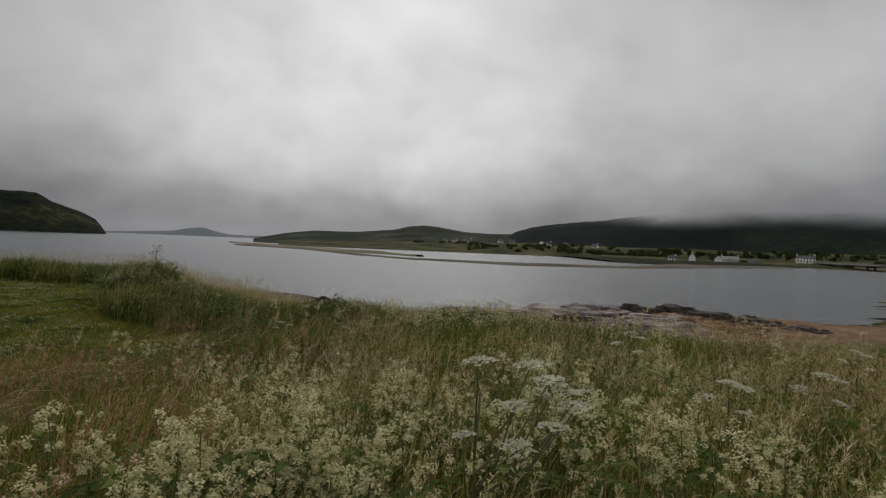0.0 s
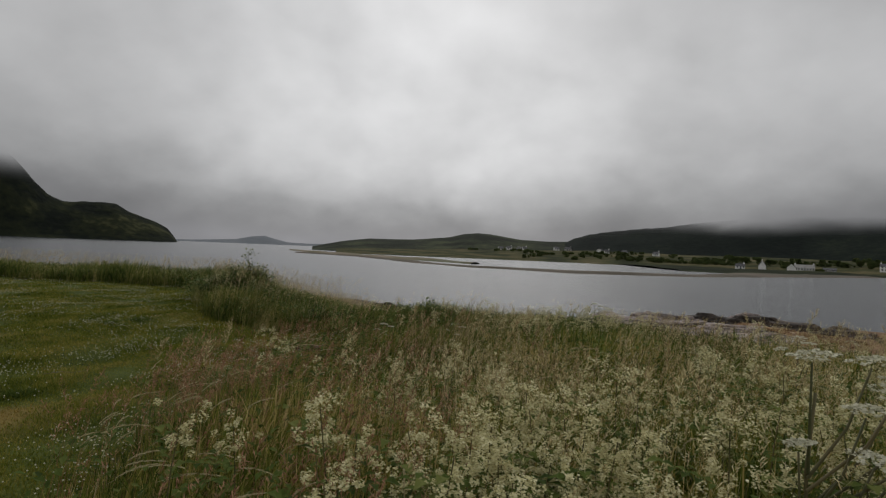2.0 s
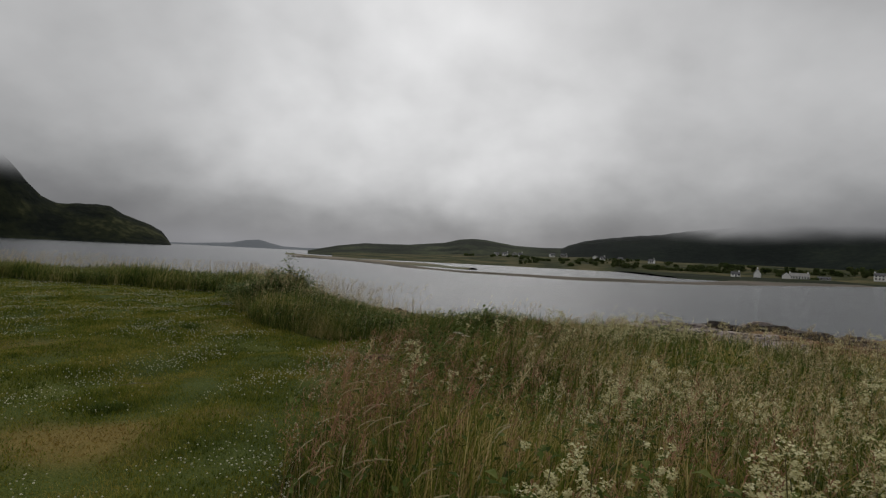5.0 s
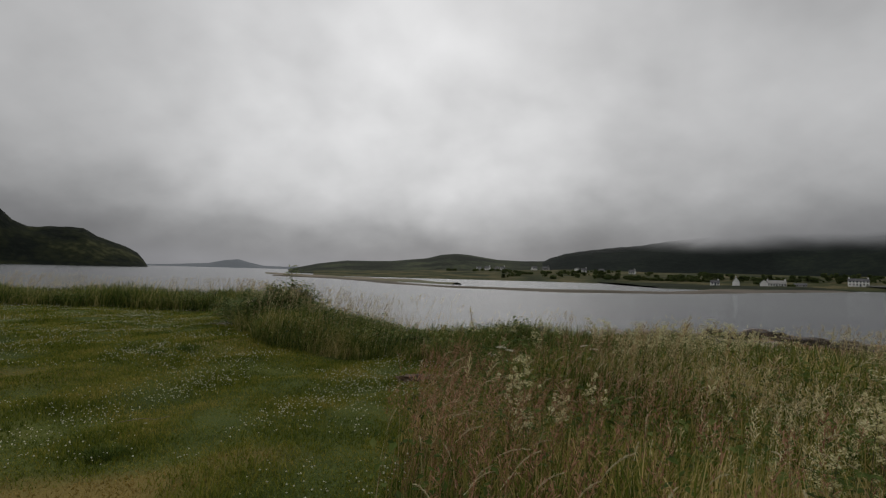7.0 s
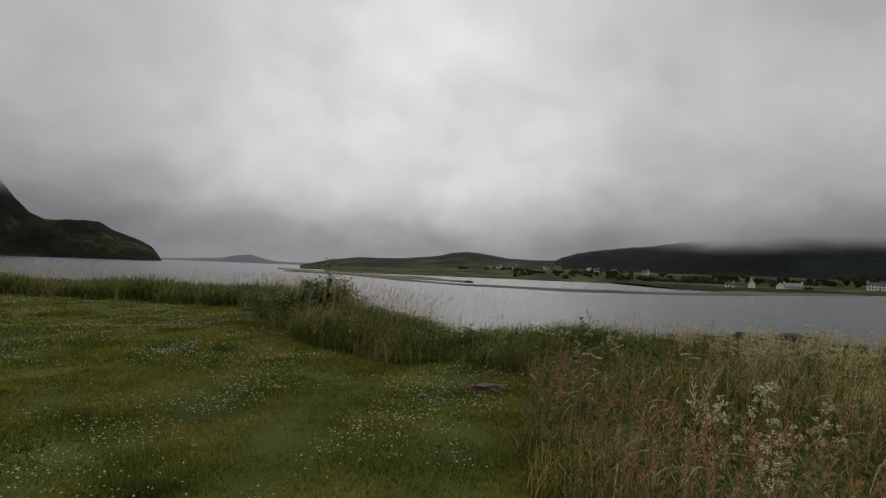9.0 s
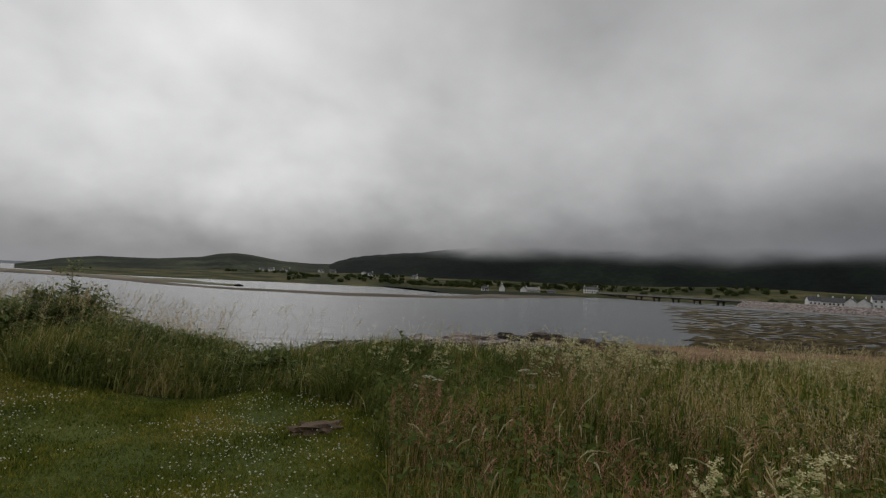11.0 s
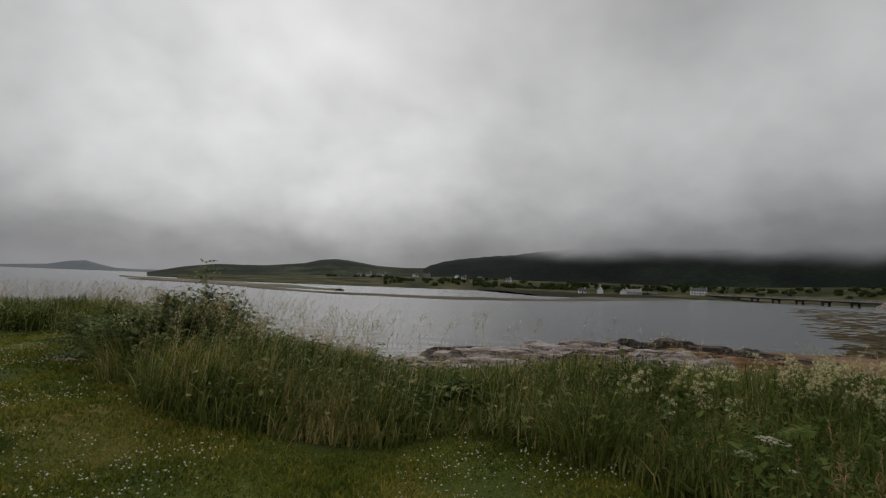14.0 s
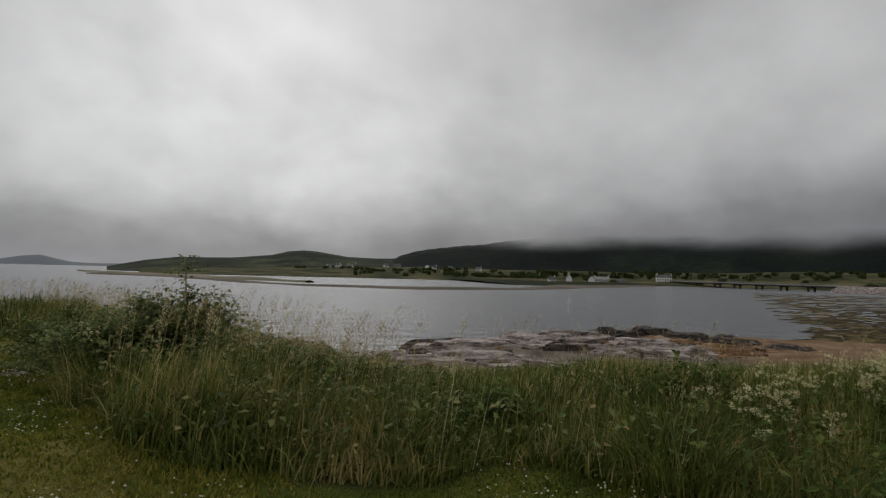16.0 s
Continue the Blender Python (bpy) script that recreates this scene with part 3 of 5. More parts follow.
# ---- vegetation ----
def blades(name, x, y, h, w, lean, mat, label, lean_dir=None, arch=False, lift=0.0):
    """Many bent blades of grass in one mesh: a strip and a tip each; arching ones have a joint more and hang over."""
    n = len(x)
    z = ground_z(x, y) - 0.02 + lift
    a = rng.uniform(0, 2 * np.pi, n)
    ld = rng.uniform(0, 2 * np.pi, n) if lean_dir is None else lean_dir
    side = np.stack([np.cos(a), np.sin(a), np.zeros(n)], -1) * (w / 2)[:, None]
    out = np.stack([np.cos(ld), np.sin(ld), np.zeros(n)], -1)
    base = np.stack([x, y, z], -1)
    rise = np.array([0, 0, 1.0])

    def at(u):
        far = lean * h * u ** 2
        high = h * (u - 0.62 * np.clip(lean, 0, 1.3) ** 2 * u ** 3)
        return base + out * far[:, None] + rise * high[:, None]
    us = (0.45, 0.78) if arch else (0.55,)
    rows = [base - side, base + side]
    for k, u in enumerate(us):
        p = at(u)
        s2 = side * (0.95 - 0.35 * k)
        rows += [p + s2, p - s2] if k % 2 == 0 else [p - s2, p + s2]
    rows.append(at(1.0))
    V = np.stack(rows, 1).reshape(-1, 3)
    m = len(rows)
    o = (np.arange(n) * m)[:, None]
    if arch:
        quads = np.concatenate([o + np.array([0, 1, 2, 3]), o + np.array([3, 2, 5, 4])])
        tris = o + np.array([4, 5, 6])
    else:
        quads, tris = o + np.array([0, 1, 2, 3]), o + np.array([3, 2, 4])
    me = mesh_from(name, V, quads, tris, mat)
    return tagged(new(name, me), label, "grass", kind="stuff")


def scatter(zone, box4, bands):
    """Random places in a zone, denser near the trodden line. bands: (distance, places per square metre)."""
    x0, x1, y0, y1 = box4
    area = (x1 - x0) * (y1 - y0)
    top = max(b[1] for b in bands)
    got_x, got_y = [], []
    ds, ps = [b[0] for b in bands], [b[1] for b in bands]
    # in tiles, so that far ground costs little
    step = 4.0
    for tx in np.arange(x0, x1, step):
        for ty in np.arange(y0, y1, step):
            dmin = max(0.0, float(off_path(np.array([tx + step / 2]), np.array([ty + step / 2]))[0]) - step * 0.71)
            peak = float(np.max(interp(np.linspace(dmin, dmin + step * 1.42, 8), ds, ps)))
            n = rng.poisson(peak * step * step)
            if n == 0:
                continue
            x, y = rng.uniform(tx, tx + step, n), rng.uniform(ty, ty + step, n)
            keep = zone(x, y) & (rng.uniform(0, peak, n) < interp(off_path(x, y), ds, ps))
            got_x.append(x[keep]), got_y.append(y[keep])
    return np.concatenate(got_x), np.concatenate(got_y)


def in_view(x, y):
    """Ahead of the walk, within the sector that it faces."""
    b = np.degrees(np.arctan2(x + 2.0, y + 4.0))
    return (b > -58) & (b < 66)


WIND = 0.5
# tall meadow
mx_, my_ = scatter(lambda x, y: in_meadow(x, y) & in_view(x, y), (-6, 62, 0, 46), [(0, 1500), (3, 1100), (6, 600), (12, 260), (25, 90), (60, 30)])
dd = off_path(mx_, my_)
tall = interp(my_, [8, 18], [0.66, 0.52]) + 0.14 * smooth_noise(mx_, my_, 0.8, 71) + 0.1 * smooth_noise(mx_, my_, 2.5, 72)
mh, mw, ml, md = tall * interp(mx_ - lawn_edge(my_), [-0.2, 0.3, 1.1], [0.4, 0.7, 1.0]) * interp(my_, [24, 31], [1.0, 0.55]) * rng.uniform(0.55, 1.12, len(mx_)), 0.0075 * (1 + dd / 5), rng.beta(1.3, 2.0, len(mx_)) * 1.1, WIND + rng.normal(0, 1.3, len(mx_))


def lush(x, y):
    """The damper, greener side of the meadow toward the shore."""
    return (y + 0.8 * smooth_noise(x, y, 0.9, 77) > 9.4) & (x < 4.5 + 2 * smooth_noise(x, y, 0.7, 78)) & (y < 36)


wet = lush(mx_, my_)
for sel, mat, text in ((~wet, M_BLADE, "tall unmown meadow grass, green and straw"), (wet, M_BANK, "tall lush green meadow grass")):
    blades("meadow_grass", mx_[sel], my_[sel], mh[sel], mw[sel], ml[sel], mat, text, lean_dir=md[sel], arch=True)
# bank grass
bx_, by_ = scatter(lambda x, y: in_bank(x, y) & in_view(x, y), (-45, -3, 10, 44), [(0, 1500), (4, 1100), (8, 600), (14, 300), (30, 110)])
dd = off_path(bx_, by_)
tallb = (0.68 + 0.2 * smooth_noise(bx_, by_, 1.1, 73) + interp(bx_, [-14, -11, -9.5], [0.18, 0.22, 0.0]) + interp(bx_, [-12, -10], [0.24, 0.0]) * smooth_noise(bx_, by_, 0.75, 79)) * np.where(bx_ < -9.5, 1.0, interp(by_ - bank_foot(bx_), [0, 0.3, 1.0], [0.5, 0.75, 1.0]))
blades("bank_grass", bx_, by_, tallb * interp(bx_, [-7.2, -6.2], [1.0, 0.84]) * (1 - 0.32 * np.exp(-(((bx_ + 8.3) / 1.3) ** 2 + ((by_ - 14.8) / 1.1) ** 2) ** 2)) * rng.uniform(0.5, 1.15, len(bx_)), 0.0085 * (1 + dd / 6), rng.beta(1.4, 1.6, len(bx_)) * 1.25, M_BANK,
       "long lush green grass on the bank", lean_dir=WIND + rng.normal(0, 1.5, len(bx_)), arch=True)
# mown turf
lx_, ly_ = scatter(lambda x, y: in_lawn(x, y) & in_view(x, y) & (dead_patch(x, y) < rng.uniform(0.2, 1, np.shape(x))), (-34, -3, 2, 24), [(0, 3400), (5, 2600), (9, 1200), (16, 420), (30, 120)])
dd = off_path(lx_, ly_)
blades("lawn_grass", lx_, ly_, rng.uniform(0.025, 0.075, len(lx_)) * (1 + 0.45 * smooth_noise(lx_, ly_, 2.6, 74)), 0.007 * (1 + dd / 4), rng.uniform(0.1, 0.8, len(lx_)), M_LAWN, "short trodden green lawn grass")
ox_, oy_ = scatter(lambda x, y: in_lawn(x, y) & in_view(x, y) & (dead_patch(x, y) > rng.uniform(0.15, 1, np.shape(x))), (-14, -3, 2, 14), [(0, 2600), (5, 1800), (9, 900)])
blades("dry_lawn_grass", ox_, oy_, rng.uniform(0.02, 0.06, len(ox_)), np.full(len(ox_), 0.009), rng.uniform(0.3, 1.0, len(ox_)), M_DEAD, "patch of scorched straw-coloured lawn grass")


def seed_heads(name, x, y, h, size, mat, label, spikes):
    """Grass stems with loose drooping panicles: a thin stem and many small spikelets each."""
    n = len(x)
    z = ground_z(x, y)
    ld = WIND + rng.normal(0, 0.9, n)
    out = np.stack([np.cos(ld), np.sin(ld), np.zeros(n)], -1)
    base = np.stack([x, y, z], -1)
    topv = base + out * (h * 0.22)[:, None] + np.array([0, 0, 1.0]) * h[:, None]
    a = rng.uniform(0, 6.28, n)
    side = np.stack([np.cos(a), np.sin(a), np.zeros(n)], -1) * (size * 0.012)[:, None]
    V = [np.stack([base - side, base + side, topv], 1).reshape(-1, 3)]
    F = [np.arange(n * 3).reshape(n, 3)]
    off = n * 3
    axis = out * 0.45 + np.array([0, 0, 0.9])
    for k in range(spikes):
        u = (k + rng.uniform(0, 1, n)) / spikes
        c = topv + axis * ((u - 0.75) * size)[:, None]
        b = rng.uniform(0, 6.28, n)
        rad = size * 0.12 * (0.25 + np.sin(np.pi * np.clip(1 - u, 0.05, 0.95))) * rng.uniform(0.5, 1.1, n)
        d = np.stack([np.cos(b), np.sin(b), rng.uniform(0.3, 1.3, n)], -1)
        t = c + d * rad[:, None]
        s2 = np.stack([-np.sin(b), np.cos(b), rng.uniform(-0.5, 0.5, n)], -1) * (size * 0.022)[:, None]
        V.append(np.stack([c, t + s2, t - s2 * 0.6 + d * (rad * 0.5)[:, None]], 1).reshape(-1, 3))
        F.append(off + np.arange(n * 3).reshape(n, 3))
        off += n * 3
    me = mesh_from(name, np.concatenate(V), None, np.concatenate(F), mat)
    return tagged(new(name, me), label, "grass", kind="stuff")


sx_, sy_ = scatter(lambda x, y: in_meadow(x, y) & in_view(x, y) & (smooth_noise(x, y, 1.3, 75) > rng.uniform(-1.0, 0.75, np.shape(x))) & (~lush(x, y) | (rng.uniform(0, 1, np.shape(x)) < 0.16)), (-6, 62, 0, 46), [(0, 170), (4, 140), (8, 105), (14, 75), (30, 36), (60, 16)])
dd = off_path(sx_, sy_)
tall = interp(sy_, [8, 18], [0.84, 0.68]) + 0.14 * smooth_noise(sx_, sy_, 0.8, 71)
sh_ = tall * interp(sy_, [24, 31], [1.0, 0.55]) * rng.uniform(0.75, 1.15, len(sx_))
ss_ = rng.uniform(0.10, 0.17, len(sx_)) * (1 + dd / 30)
red = (sx_ - lawn_edge(sy_) + 0.7 * smooth_noise(sx_, sy_, 1.6, 76) < 1.8) & (sy_ < 11) | (smooth_noise(sx_, sy_, 1.2, 80) > 0.75)
seed_heads("red_seeding_grass", sx_[red], sy_[red], sh_[red], ss_[red], M_SEEDRED, "reddish-brown seed heads of meadow grass beside the lawn", 22)
seed_heads("seeding_grass", sx_[~red], sy_[~red], sh_[~red], ss_[~red], M_SEED, "pale straw seed heads of meadow grass", 22)
tx_, ty_ = scatter(lambda x, y: in_meadow(x, y) & in_view(x, y) & (off_path(x, y) > 1.2), (-4, 8, 0, 8), [(0, 2.2), (6, 1.2)])
seed_heads("tall_oat_grass", tx_, ty_, rng.uniform(0.95, 1.25, len(tx_)), rng.uniform(0.15, 0.23, len(tx_)), M_SEED, "tall straw-brown oat grass heads above the meadow", 60)
qx_, qy_ = scatter(lambda x, y: in_bank(x, y) & in_view(x, y) & (rng.uniform(0, 1, np.shape(x)) < 0.8), (-45, -3, 10, 40), [(0, 60), (8, 45), (14, 35), (30, 14)])
dd = off_path(qx_, qy_)
seed_heads("bank_seeding_grass", qx_, qy_, rng.uniform(0.75, 1.25, len(qx_)), rng.uniform(0.12, 0.2, len(qx_)) * (1 + dd / 40), M_SEED, "pale seed heads of long bank grass", 18)


def nodding_heads(name, x, y, h, mat, label):
    """Tall stems that arch over into a plump hanging spike: stem segments and rows of short spikelets."""
    n = len(x)
    ld = WIND + 0.3 + rng.normal(0, 0.5, n)
    out = np.stack([np.cos(ld), np.sin(ld), np.zeros(n)], -1)
    side = np.stack([-np.sin(ld), np.cos(ld), np.zeros(n)], -1)
    base = np.stack([x, y, ground_z(x, y)], -1)
    bend = rng.uniform(0.25, 0.6, n)

    def at(u):
        return base + out * (h * bend * u ** 3)[:, None] + np.array([0, 0, 1.0]) * (h * (u - 0.55 * bend * u ** 5))[:, None]
    V, F, o = [], [], 0
    us = (0, 0.35, 0.6, 0.8, 0.92)
    for u0, u1 in zip(us, us[1:]):
        p, q = at(np.full(n, u0)), at(np.full(n, u1))
        V.append(np.stack([p - side * 0.0016, p + side * 0.0016, q], 1).reshape(-1, 3))
        F.append(o + np.arange(n * 3).reshape(n, 3))
        o += n * 3
    for k in range(44):
        u = 0.84 + 0.17 * (k + rng.uniform(0, 1, n)) / 44
        c = at(u)
        a = rng.uniform(0, 6.28, n)
        d = side * np.cos(a)[:, None] + np.array([0, 0, 1.0]) * np.sin(a)[:, None]
        tang = at(u + 0.02) - c
        tang = tang / np.linalg.norm(tang, axis=1)[:, None]
        r = 0.010 * np.sin(np.pi * np.clip((u - 0.83) / 0.19, 0.08, 0.95)) * rng.uniform(0.7, 1.3, n)
        w = np.cross(tang, d) * 0.0032
        t = c + d * r[:, None] + tang * 0.016
        V.append(np.stack([c - w, c + w, t], 1).reshape(-1, 3))
        F.append(o + np.arange(n * 3).reshape(n, 3))
        o += n * 3
    return tagged(new(name, mesh_from(name, np.concatenate(V), None, np.concatenate(F), mat)), label, "grass", kind="stuff")


gx_, gy_ = scatter(lambda x, y: in_meadow(x, y) & in_view(x, y) & (off_path(x, y) > 0.9) & (smooth_noise(x, y, 1.4, 87) > rng.uniform(-1.4, 0.9, np.shape(x))), (-4, 4, 0, 7), [(0, 20), (4, 13), (8, 6)])
nodding_heads("nodding_grass", gx_, gy_, rng.uniform(0.7, 1.0, len(gx_)), M_NOD, "pale nodding grass heads bent over by the wind")


def flecks(name, x, y, h, size, mat, label, category):
    """Small round flower heads, eight-sided, on the turf."""
    n = len(x)
    c = np.stack([x, y, ground_z(x, y) + h], -1)
    dirs = np.array([[1, 0, 0], [0, 1, 0], [-1, 0, 0], [0, -1, 0], [0, 0, 0.8], [0, 0, -0.8]])
    V = (c[:, None, :] + dirs[None] * size[:, None, None]).reshape(-1, 3)
    tri = np.array([[0, 1, 4], [1, 2, 4], [2, 3, 4], [3, 0, 4], [1, 0, 5], [2, 1, 5], [3, 2, 5], [0, 3, 5]])
    F = ((np.arange(n) * 6)[:, None, None] + tri[None]).reshape(-1, 3)
    return tagged(new(name, mesh_from(name, V, None, F, mat)), label, category, kind="stuff")


def clover_zone(x, y):
    f = smooth_noise(x, y, 1.5, 81) + 0.7 * smooth_noise(x, y, 3.7, 82)
    return in_lawn(x, y) & in_view(x, y) & (f > rng.uniform(-0.45, 1.6, np.shape(x))) & (dead_patch(x, y) < 0.25)


cx_, cy_ = scatter(clover_zone, (-30, -3, 2, 22), [(0, 330), (6, 230), (12, 120), (25, 36)])
dd = off_path(cx_, cy_)
flecks("clover_flowers", cx_, cy_, rng.uniform(0.04, 0.075, len(cx_)), rng.uniform(0.0055, 0.011, len(cx_)) * (1 + dd / 30), M_CLOVER, "white clover flowers scattered over the lawn", "flowers")


def herb_leaves(name, x, y, lo, hi, size, mat, label):
    """Small broad leaves held at all heights among the grass: four-cornered, folded."""
    n = len(x)
    c = np.stack([x, y, ground_z(x, y) + rng.uniform(0, 1, n) * (hi - lo) + lo], -1)
    a, t = rng.uniform(0, 6.28, n), rng.uniform(-0.5, 0.7, n)
    d = np.stack([np.cos(a), np.sin(a), t], -1) * size[:, None]
    s_ = np.stack([-np.sin(a), np.cos(a), rng.uniform(-0.5, 0.5, n)], -1) * (size * 0.32)[:, None]
    V = np.stack([c, c + d * 0.5 + s_, c + d - np.array([0, 0, 0.25]) * size[:, None], c + d * 0.5 - s_], 1).reshape(-1, 3)
    o = (np.arange(n) * 4)[:, None]
    me = mesh_from(name, V, None, np.concatenate([o + np.array([0, 1, 2]), o + np.array([0, 2, 3])]), mat)
    return tagged(new(name, me), label, "herbs", kind="stuff")


hx_, hy_ = scatter(lambda x, y: in_meadow(x, y) & in_view(x, y) & (smooth_noise(x, y, 1.3, 85) > rng.uniform(-0.9, 0.9, np.shape(x))), (-6, 40, 0, 34), [(0, 620), (4, 480), (8, 280), (14, 150), (30, 50)])
dd = off_path(hx_, hy_)
herb_leaves("meadow_herbs", hx_, hy_, 0.1, interp(hy_, [8, 18], [0.66, 0.5]), rng.uniform(0.03, 0.075, len(hx_)) * (1 + dd / 25), M_LEAF, "broad green herb leaves among the meadow grass")
hx_, hy_ = scatter(lambda x, y: in_bank(x, y) & in_view(x, y) & (smooth_noise(x, y, 1.3, 86) > rng.uniform(-1.0, 0.7, np.shape(x))), (-30, -3, 10, 34), [(0, 500), (6, 420), (10, 260), (25, 90)])
dd = off_path(hx_, hy_)
herb_leaves("bank_herbs", hx_, hy_, 0.05, 0.65 + 0.15 * smooth_noise(hx_, hy_, 1.1, 73), rng.uniform(0.03, 0.08, len(hx_)) * (1 + dd / 25), M_ROSE, "leafy herbs and bramble among the bank grass")


# ---- plants that stand out ----
def tube(bm, pts, r0, r1, sides=5):
    """A tapered round stem through points."""
    rings = []
    n = len(pts)
    for i, p in enumerate(pts):
        p = Vector(p)
        d = (Vector(pts[min(i + 1, n - 1)]) - Vector(pts[max(i - 1, 0)])).normalized()
        q = d.to_track_quat("Z", "Y")
        r = r0 + (r1 - r0) * i / (n - 1)
        rings.append([bm.verts.new(p + q @ Vector((r * math.cos(6.2832 * k / sides), r * math.sin(6.2832 * k / sides), 0))) for k in range(sides)])
    for a, b in zip(rings, rings[1:]):
        for k in range(sides):
            bm.faces.new((a[k], a[(k + 1) % sides], b[(k + 1) % sides], b[k]))
    bm.faces.new(rings[-1])


def leaf(bm, base, along, width, length, droop=0.3, up=Vector((0, 0, 1))):
    """A folded pointed leaf."""
    d = Vector(along).normalized()
    s = d.cross(up)
    s = s.normalized() if s.length > 1e-3 else Vector((1, 0, 0))
    b = Vector(base)
    m = b + d * length * 0.5
    t = b + d * length + Vector((0, 0, -droop * length))
    v = [bm.verts.new(p) for p in (b, m + s * width / 2 + up * width * 0.15, t, m - s * width / 2 + up * width * 0.15, m)]
    bm.faces.new((v[0], v[4], v[1])), bm.faces.new((v[4], v[2], v[1]))
    bm.faces.new((v[0], v[3], v[4])), bm.faces.new((v[4], v[3], v[2]))


def floret(bm, c, r, rnd):
    """One tiny blossom: a tilted four-cornered petal cup."""
    n = Vector((rnd.uniform(-0.7, 0.7), rnd.uniform(-0.7, 0.7), 1)).normalized()
    q = n.to_track_quat("Z", "Y")
    a = rnd.uniform(0, 1.57)
    bm.faces.new([bm.verts.new(Vector(c) + q @ Vector((r * math.cos(a + k * 1.5708), r * math.sin(a + k * 1.5708), r * 0.3 * (k % 2)))) for k in range(4)])


def meadowsweet(seed, height):
    rnd = random.Random(seed)
    root = new("meadowsweet")
    lean = rnd.uniform(-0.1, 0.1), rnd.uniform(-0.1, 0.1)
    pts = [(lean[0] * t * t + 0.01 * math.sin(5 * t), lean[1] * t * t, -0.05 + (height + 0.05) * t) for t in (0, 0.3, 0.6, 0.8, 1.0)]
    bm = bmesh.new()
    tube(bm, pts, 0.0045, 0.002, 4)
    part("stem", bm, M_STEM, root)
    bm = bmesh.new()
    for k in range(7):
        t = 0.15 + 0.65 * k / 6
        a = k * 2.4 + rnd.uniform(-0.4, 0.4)
        base = Vector((lean[0] * t * t, lean[1] * t * t, height * t))
        d = Vector((math.cos(a), math.sin(a), 0.35))
        for j in range(4):
            p = base + d * (0.04 + 0.045 * j)
            for s in (-1, 1):
                leaf(bm, p, d + Vector((-d.y, d.x, 0)) * 1.2 * s, 0.03, 0.07, 0.2)
        leaf(bm, base + d * 0.2, d, 0.05, 0.09, 0.3)
    part("leaves", bm, M_LEAF, root)["kind"] = "stuff"
    bm = bmesh.new()
    top = Vector(pts[-1])
    for k in range(16):
        c = top + Vector((rnd.gauss(0, 0.042), rnd.gauss(0, 0.042), rnd.uniform(-0.15, 0.06)))
        R = rnd.uniform(0.014, 0.032)
        for j in range(30):
            v = Vector((rnd.gauss(0, 1), rnd.gauss(0, 1), rnd.gauss(0, 1))).normalized() * R * rnd.uniform(0.4, 1)
            floret(bm, c + v, rnd.uniform(0.004, 0.0075), rnd)
    part("flower_head", bm, M_CREAM, root, "frothy cream-white flower head")["kind"] = "stuff"
    return tagged(root, "meadowsweet plant with a frothy cream flower head", "wildflower", "meadowsweet in the meadow")


def stand(p, x, y, spin):
    return pose(x, y, float(ground_z(x, y)) - (0.22 if y > 10 else 0.0), 0, 0, spin)


protos = [meadowsweet(300 + k, h) for k, h in enumerate((0.78, 0.9, 0.98, 0.84, 0.7, 1.02))]
rnd = random.Random(5)
spots = []
for (cx, cy, sx, sy, n) in ((-1.0, 2.4, 0.28, 0.2, 21), (-0.6, 2.55, 0.22, 0.2, 16), (-1.85, 2.5, 0.2, 0.22, 3), (-0.2, 2.3, 0.35, 0.2, 8), (0.3, 3.25, 0.5, 0.3, 20), (0.9, 2.85, 0.5, 0.3, 13), (1.7, 2.8, 0.5, 0.4, 14), (1.2, 4.6, 1.4, 0.8, 16),
                            (-2.6, 5.8, 0.06, 0.06, 2), (-2.93, 5.3, 0.05, 0.05, 2), (-2.95, 5.85, 0.05, 0.05, 1), (-1.6, 4.35, 0.1, 0.1, 3), (-1.1, 4.7, 0.12, 0.1, 3), (-2.7, 11.7, 0.4, 0.4, 5), (-1.7, 11.7, 0.6, 0.5, 10), (-0.1, 12.0, 0.9, 0.8, 20), (1.0, 12.0, 0.9, 0.7, 30), (0.3, 10.5, 0.6, 0.5, 8),
                            (0.6, 13.0, 1.2, 0.9, 24), (5.0, 8.5, 2.6, 2.0, 22), (2.4, 14.0, 1.2, 0.8, 24), (3.5, 11, 2.0, 1.2, 18), (-9.2, 14.7, 0.3, 0.3, 7), (-7.0, 14.6, 0.5, 0.3, 4)):
    for k in range(n):
        x, y = rnd.gauss(cx, sx), rnd.gauss(cy, sy)
        if (in_meadow(np.array([x]), np.array([y]))[0] or in_bank(np.array([x]), np.array([y]))[0]) and off_path(np.array([x]), np.array([y]))[0] > 1.15:
            spots.append((x, y))
for k, (x, y) in enumerate(spots):
    p = protos[k % len(protos)]
    m = stand(p, x, y, rnd.uniform(0, 360))
    if k < len(protos):
        p.matrix_basis = m
    else:
        copy_thing(p, m)


def umbel(bm, c, radius, rnd, tilt):
    """A flat head of small flower clusters on short rays."""
    q = Euler((rnd.uniform(-tilt, tilt), rnd.uniform(-tilt, tilt), 0)).to_quaternion()
    n = 17
    for k in range(n):
        rr = radius * math.sqrt((k + 0.5) / n)
        a = k * 2.39996
        o = Vector((rr * math.cos(a), rr * math.sin(a), -0.25 * rr * rr / radius))
        for j in range(16):
            floret(bm, Vector(c) + q @ (o + Vector((rnd.gauss(0, radius * 0.1), rnd.gauss(0, radius * 0.1), rnd.uniform(0, 0.008)))), rnd.uniform(0.004, 0.008), rnd)


